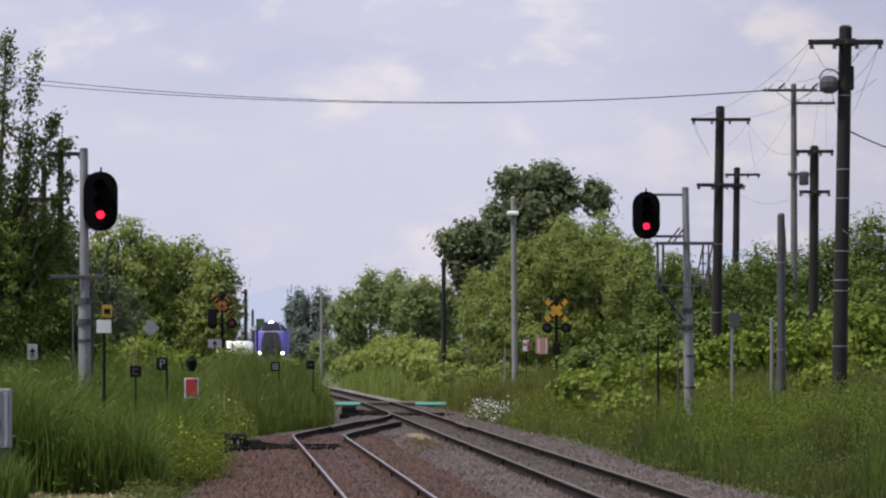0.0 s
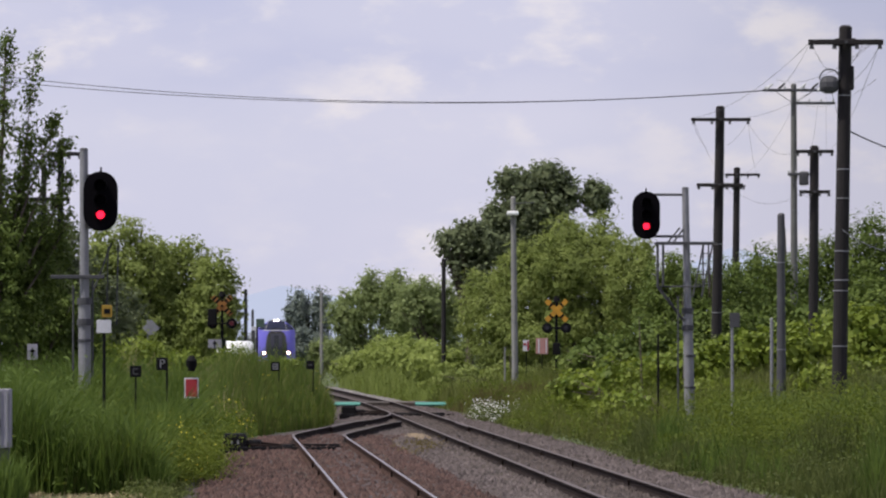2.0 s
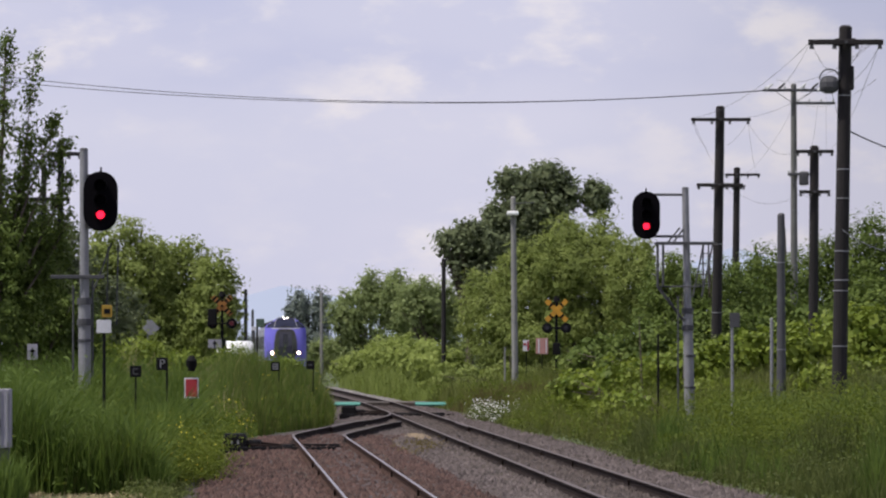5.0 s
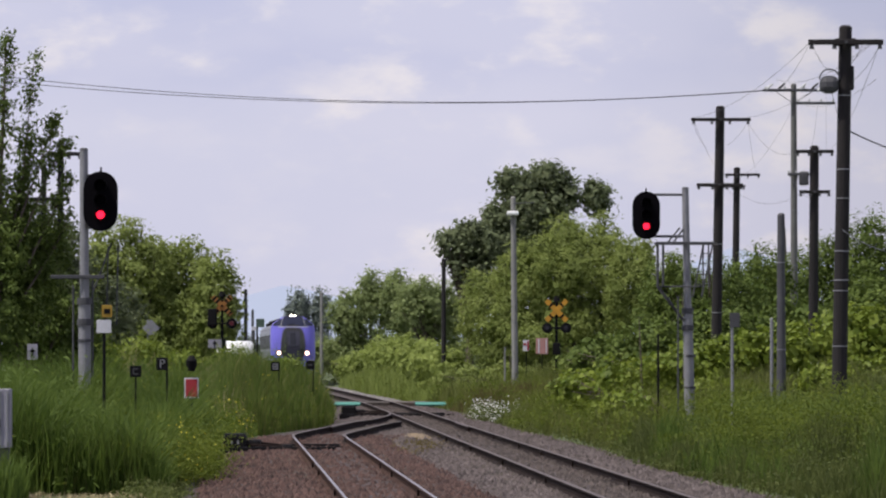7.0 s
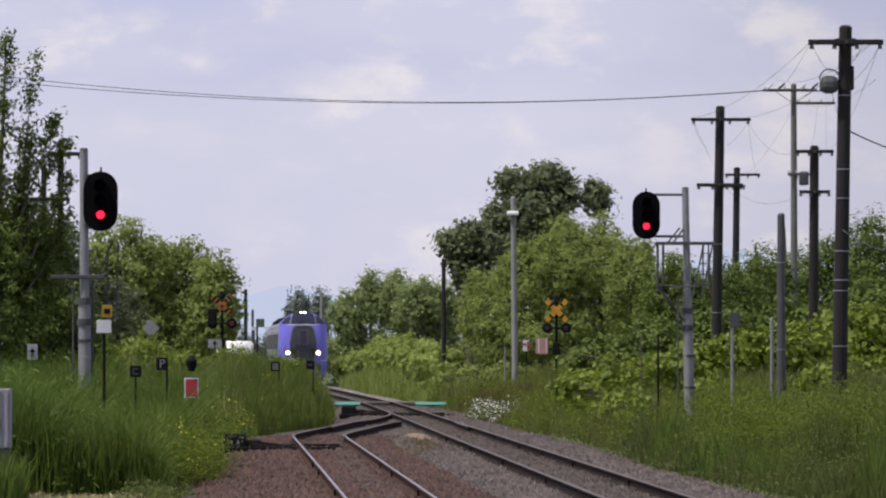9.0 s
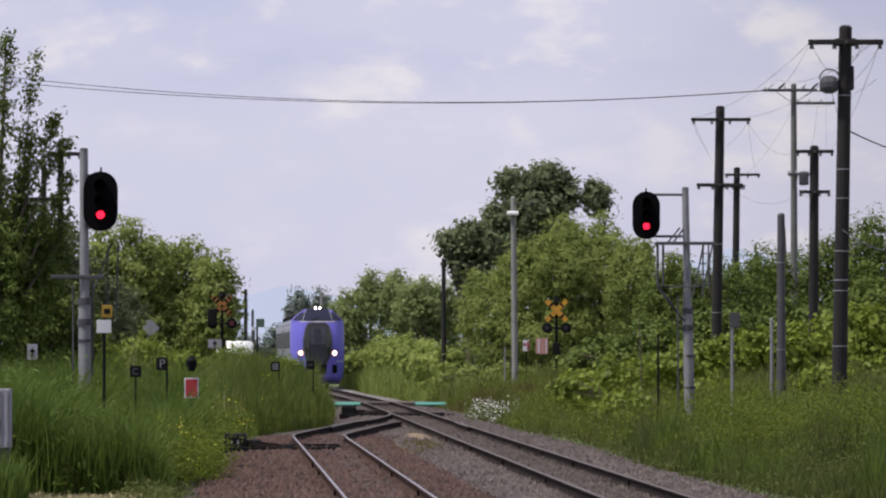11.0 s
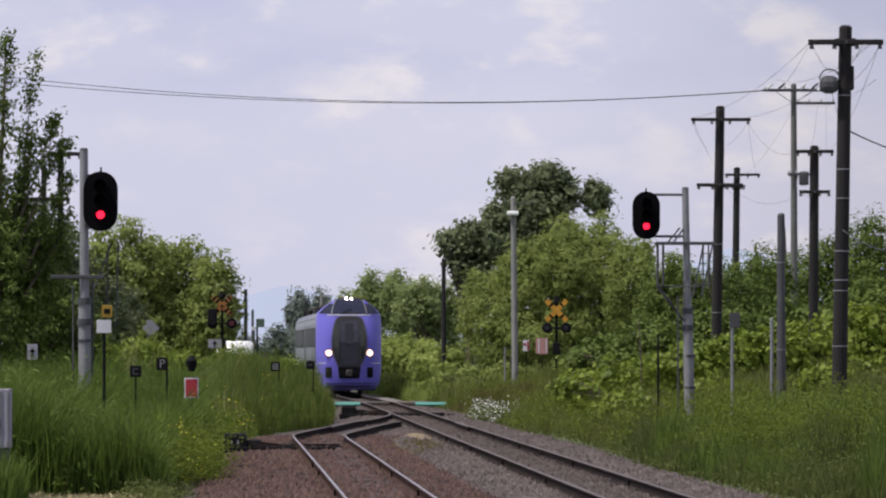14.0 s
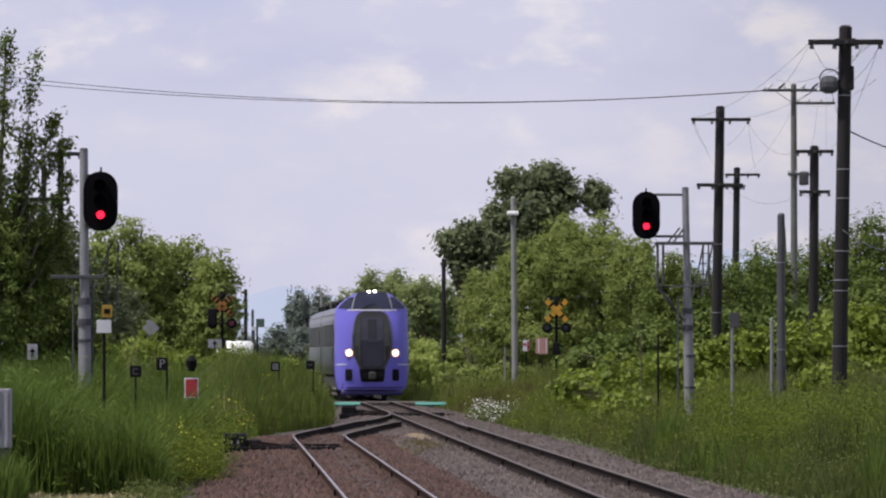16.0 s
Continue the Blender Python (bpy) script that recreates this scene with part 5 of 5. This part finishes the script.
spire_tree("poplar_tree", [(((-9.55, 121, 0.2), (-9.5, 121, 5.0), (-9.36, 121, 8.5)), 0.62), (((-9.5, 121, 3.0), (-9.02, 121.2, 5.6), (-8.77, 121.3, 8.2)), 0.46), (((-9.2, 121, 4.3), (-8.62, 121.3, 6.0), (-8.36, 121.4, 6.85)), 0.40), (((-9.1, 121, 4.1), (-8.45, 121.4, 5.7), (-8.06, 121.5, 6.3)), 0.30), (((-9.0, 121, 3.5), (-8.35, 121.5, 4.9), (-8.0, 121.6, 5.6)), 0.34),
            (((-9.0, 121, 3.0), (-8.4, 121.6, 4.0), (-8.05, 121.6, 4.8)), 0.42), (((-9.4, 121, 3.4), (-9.1, 121.6, 5.0), (-8.85, 121.6, 6.4)), 0.50), (((-9.9, 121, 3.0), (-10.1, 121, 5.0), (-10.2, 121, 7.8)), 0.7)],
           [(-9.5, 121, 4.0, 0.75, 0.8, 0.8), (-8.8, 122, 3.5, 0.62, 0.7, 0.75), (-9.7, 121, 2.7, 1.0, 1.0, 1.3), (-10.3, 121, 4.4, 0.7, 0.8, 1.6), (-9.7, 121.4, 5.4, 0.28, 0.4, 0.7), (-9.15, 122, 4.6, 0.6, 0.5, 0.7), (-8.5, 122.2, 4.1, 0.5, 0.5, 0.6), (-9.3, 122.5, 3.4, 0.9, 0.6, 1.0)], 0.105, M_LEAF_MID, "tall slender poplar with loose grey-green leaves", 21)
tree("leafy_tree", -9.4, 128, 0.2, lobes([(-9.6, 128, 2.6, 1.2, 0.9, 1.5), (-8.4, 129, 1.9, 0.6, 0.7, 1.3)], 2), 0.11, 0.7, M_LEAF_MID, "shrubby green growth under the poplar", 37, stem=0.07)
tree("leafy_tree", -12.4, 232, 0.2, lobes([(-13.2, 232, 4.8, 1.9, 1.6, 2.6), (-11.0, 234, 4.3, 1.8, 1.6, 2.6), (-9.3, 231, 3.4, 1.0, 1.3, 2.8), (-11.6, 232, 2.2, 3.0, 1.6, 1.9)], 3), 0.17, 0.85, M_LEAF_WILLOW, "broad light green tree behind the signal", 22, clump=0.30, core=0.3)
tree("leafy_tree", -13.6, 205, 0.2, lobes([(-14.6, 205, 4.6, 1.9, 1.5, 2.8), (-12.4, 206, 2.6, 1.7, 1.5, 2.0)], 4), 0.16, 0.7, M_LEAF_DARK, "dark leafy tree behind the grass", 23)
tree("far_tree", -11.4, 480, 0, lobes([(-12.3, 480, 5.0, 1.1, 1.3, 2.5), (-10.4, 480, 5.1, 1.0, 1.3, 2.3), (-11.0, 480, 2, 2.2, 2, 2.2)], 5, 7), 0.26, 0.9, M_LEAF_HAZE, "haze-tinted dark tree far along the line", 24, clump=0.4)
tree("far_tree", -5, 385, 0, lobes([(-6.4, 385, 4.0, 1.5, 1.5, 2.2), (-4.6, 383, 5.3, 1.5, 1.6, 2.3), (-3.0, 381, 5.1, 1.1, 1.6, 2.6), (-1.9, 381, 4.1, 1.6, 1.6, 2.6), (-5.9, 385, 1.7, 2.0, 1.6, 1.9)], 6, 8), 0.24, 0.8, M_LEAF_FAR, "haze-tinted green tree far along the line", 25, clump=0.36)
tree("leafy_tree", -0.8, 290, 0, lobes([(-1.1, 290, 4.1, 1.2, 1.2, 1.7), (0.0, 291, 3.4, 1.2, 1.3, 2.3)], 7), 0.19, 0.8, M_LEAF_FAR, "dark green tree beyond the crossing", 26, clump=0.34)
tree("chestnut_tree", 4.6, 272, 0, lobes([(3.55, 272, 9.9, 0.95, 1.2, 0.95), (5.05, 272, 10.15, 1.05, 1.2, 0.9), (5.8, 272, 9.4, 0.72, 1.2, 1.0), (4.4, 271.5, 8.5, 1.7, 1.5, 1.3), (2.6, 271, 8.15, 0.8, 1.1, 0.9), (7.4, 272, 9.25, 0.62, 0.8, 0.95), (5.2, 272, 6.4, 2.6, 2.2, 2.0), (3.2, 271, 6.9, 1.2, 1.4, 1.4)], 8, 8), 0.30, 0.95, M_LEAF_DARK, "large dark green tree above the willow", 27, clump=0.42, stem=0.3, rough=0.2, aspect=0.5)
tree("chestnut_tree", 1.2, 268, 0, lobes([(0.55, 268, 7.0, 0.75, 1.0, 0.7), (1.4, 268, 7.4, 0.75, 1.0, 0.7), (2.1, 268, 6.9, 0.8, 1.0, 0.8), (1.2, 268, 6.0, 0.95, 1.0, 0.95), (1.9, 268, 4.9, 1.1, 1.2, 1.4)], 9, 8), 0.30, 0.95, M_LEAF_DARK, "dark green tree beside the willow", 28, clump=0.40, stem=0.2, rough=0.2, aspect=0.5)
tree("willow_tree", 5.2, 236, 0.2, lobes([(5.9, 236, 4.9, 2.2, 2.2, 3.0), (3.9, 236, 4.2, 1.7, 2.0, 2.6), (2.2, 237, 3.3, 1.6, 2.0, 2.3), (7.9, 234, 4.1, 1.3, 1.9, 2.7), (9.6, 235, 3.3, 1.3, 1.6, 2.3), (4.2, 235, 2.1, 3.2, 2.0, 1.9)], 10, 14, 0.36), 0.16, 0.70, M_LEAF_WILLOW, "wide rounded willow behind the crossing", 29, aspect=0.38, clump=0.24, rough=0.2, core=0.25)
tree("leafy_tree", 9.4, 200, 0.3, lobes([(8.2, 200, 3.2, 1.3, 1.4, 2.3), (9.8, 201, 3.0, 1.5, 1.4, 2.2), (11.4, 203, 3.5, 1.3, 1.4, 2.4)], 11, 12), 0.14, 0.62, M_LEAF_MID, "light green tree behind the line poles", 30, clump=0.24, core=0.25)
tree("leafy_tree", 13.0, 215, 0.3, lobes([(12.6, 215, 3.4, 1.5, 1.4, 2.2), (14.3, 214, 3.9, 1.5, 1.5, 2.6), (16.0, 213, 4.5, 1.4, 1.4, 2.8)], 12, 12), 0.16, 0.62, M_LEAF_MID, "green tree at the edge of the field", 31, clump=0.26, core=0.25)
tree("leafy_tree", 16.5, 190, 0.3, lobes([(14.6, 190, 2.7, 1.2, 1.3, 2.0), (16.3, 190, 3.1, 1.4, 1.4, 2.4)], 13, 10), 0.15, 0.62, M_LEAF_MID, "green tree at the edge of the field", 32, clump=0.26, core=0.25)
tree("far_shrubs", -12.5, 470, 0, lobes([(-16.2, 470, 1.6, 1.6, 1.2, 1.8), (-13.7, 471, 2.3, 1.6, 1.2, 2.1), (-11.6, 470, 2.2, 1.4, 1.2, 1.9), (-9.6, 469, 1.5, 1.5, 1.2, 1.7)], 41, 8), 0.26, 0.8, M_LEAF_HAZE, "haze-tinted grey-green shrubs far along the line", 42, "bush", clump=0.36, stem=0.06)
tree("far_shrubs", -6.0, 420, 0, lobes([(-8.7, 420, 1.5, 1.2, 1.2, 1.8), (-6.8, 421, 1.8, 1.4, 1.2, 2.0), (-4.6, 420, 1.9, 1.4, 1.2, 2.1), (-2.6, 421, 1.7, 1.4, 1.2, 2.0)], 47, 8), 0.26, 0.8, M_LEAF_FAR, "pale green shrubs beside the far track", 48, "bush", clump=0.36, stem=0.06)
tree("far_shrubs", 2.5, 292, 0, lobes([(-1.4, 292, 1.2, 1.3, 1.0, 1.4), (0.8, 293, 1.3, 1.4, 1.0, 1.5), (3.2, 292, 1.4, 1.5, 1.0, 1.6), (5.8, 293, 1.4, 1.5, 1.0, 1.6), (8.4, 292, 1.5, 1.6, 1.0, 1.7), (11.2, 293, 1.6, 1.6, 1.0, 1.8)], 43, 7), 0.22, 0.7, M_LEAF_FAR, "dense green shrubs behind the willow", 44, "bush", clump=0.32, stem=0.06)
tree("far_shrubs", -13, 262, 0, lobes([(-16.0, 262, 1.5, 1.7, 1.0, 1.8), (-13.2, 263, 1.5, 1.7, 1.0, 1.8), (-10.6, 262, 1.3, 1.5, 1.0, 1.5)], 45, 7), 0.22, 0.7, M_LEAF_MID, "dense green shrubs behind the trees", 46, "bush", clump=0.32, stem=0.06)
# low growth
tree("vine_bush", 5.2, 150, 0.2, lobes([(3.9, 152, 0.6, 0.9, 0.9, 0.8), (5.2, 151, 0.9, 1.1, 0.9, 0.9), (6.6, 150, 1.2, 1.2, 0.9, 1.0), (8.0, 151, 1.4, 1.2, 0.9, 1.1), (9.6, 151, 1.6, 1.3, 1.0, 1.2), (11.2, 152, 1.8, 1.4, 1.0, 1.4)], 193, 7, 0.46, -0.1), 0.17, 0.62, M_LEAF_VINE, "bright green vines sprawling over bushes", 33, "bush", clump=0.24, aspect=0.8, stem=0.05)
tree("vine_bush", 7.2, 170, 0.2, lobes([(4.6, 172, 1.2, 1.1, 1.0, 1.2), (6.2, 170, 1.6, 1.3, 1.0, 1.3), (8.2, 171, 1.9, 1.4, 1.0, 1.5), (10.6, 172, 2.0, 1.5, 1.1, 1.6), (12.8, 173, 2.2, 1.5, 1.1, 1.8)], 162, 7, 0.46, -0.1), 0.17, 0.62, M_LEAF_MID, "tall green shrubs behind the vines", 38, "bush", clump=0.27, aspect=0.7, stem=0.06)
tree("vine_bush", 5.6, 132, 0.1, lobes([(4.4, 133, 0.35, 0.7, 0.7, 0.6), (6.4, 131, 0.75, 0.7, 0.6, 0.55), (8.9, 130, 0.9, 0.8, 0.7, 0.7), (10.0, 131, 1.0, 0.8, 0.7, 0.8)], 132, 7, 0.46, -0.1), 0.15, 0.62, M_LEAF_VINE, "bright green vines sprawling over bushes", 39, "bush", clump=0.22, aspect=0.8, stem=0.04)
HEDGE = ((362, 0.6, 0.9), (338, 0.8, 1.1), (316, 1.0, 1.3), (298, 1.2, 1.45), (281, 1.25, 1.5), (265, 1.2, 1.5), (250, 1.1, 1.4), (236, 0.9, 1.2))
tree("vine_bush", main_x(285) + 3.7, 285, 0, lobes([(main_x(y) + 3.6, y, z, 1.3, 1.6, r) for y, z, r in HEDGE], 59, 7, 0.46, -0.1), 0.18, 0.62, M_LEAF_SUNLIT, "bright green bush hedge beside the line", 34, "bush", clump=0.28, aspect=0.8, stem=0.05)
tree("vine_bush", 2.6, 222, 0, lobes([(0.6, 224, 0.5, 1.1, 1.0, 0.8), (2.6, 224, 0.6, 1.3, 1.0, 0.8), (5.6, 222, 0.9, 1.4, 1.0, 1.0), (7.6, 220, 1.0, 1.4, 1.0, 1.2)], 128, 7, 0.46, -0.1), 0.16, 0.62, M_LEAF_WILLOW, "low green shrubs behind the crossing", 40, "bush", clump=0.26, aspect=0.7, stem=0.05)
tree("vine_bush", -9.8, 140, 0.2, lobes([(-9.9, 140, 1.9, 0.7, 0.7, 1.1), (-8.6, 141, 1.3, 0.7, 0.8, 0.9), (-8.0, 150, 1.4, 0.7, 0.8, 0.9)], 99, 7, 0.46, -0.1), 0.12, 0.62, M_LEAF_VINE, "sunlit green bush under the trees", 35, "bush", stem=0.05)
tree("vine_bush", -7.0, 185, 0.2, lobes([(-8.5, 185, 1.1, 0.9, 0.9, 0.85), (-6.9, 186, 1.15, 1.1, 0.9, 0.85), (-5.4, 187, 0.95, 0.9, 0.9, 0.85)], 99, 7, 0.46, -0.1), 0.12, 0.62, M_LEAF_VINE, "sunlit green bush before the crossing", 36, "bush", stem=0.05)

# hills on the horizon; a pale blue glow stands in for the haze
HILL = glow("hill_haze_glow", (0.445, 0.49, 0.645), 1.0)
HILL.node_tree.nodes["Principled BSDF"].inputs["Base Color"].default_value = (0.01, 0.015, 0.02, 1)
b = bmesh.new()
lo, hi = [], []
for k in range(121):
    x = -1500 + 25 * k
    h = 40 + 34 * noise.noise((x * 0.004, 0, 1)) + 12 * noise.noise((x * 0.02, 0, 5)) + (38 if x > 60 else 0) * min(1, max(0, (x - 60) / 150))
    lo.append(b.verts.new((x, 4200, -20)))
    hi.append(b.verts.new((x, 4400, h)))
for i in range(120):
    b.faces.new((lo[i], lo[i + 1], hi[i + 1], hi[i]))
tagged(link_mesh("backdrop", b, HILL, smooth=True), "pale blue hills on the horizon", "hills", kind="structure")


def motions():
    """The train comes up the line towards the station."""
    for k, car in enumerate(CARS):
        rows = []
        for t, d in TRAIN_AT:
            y = d + 10.5 + 21.0 * k
            a, c = main_x(y - 7), main_x(y + 7)
            rows.append((t, pose((a + c) / 2, y, 0, 0, 0, math.degrees(math.atan2(a - c, 14)))))
        walk(car, rows)


motions()
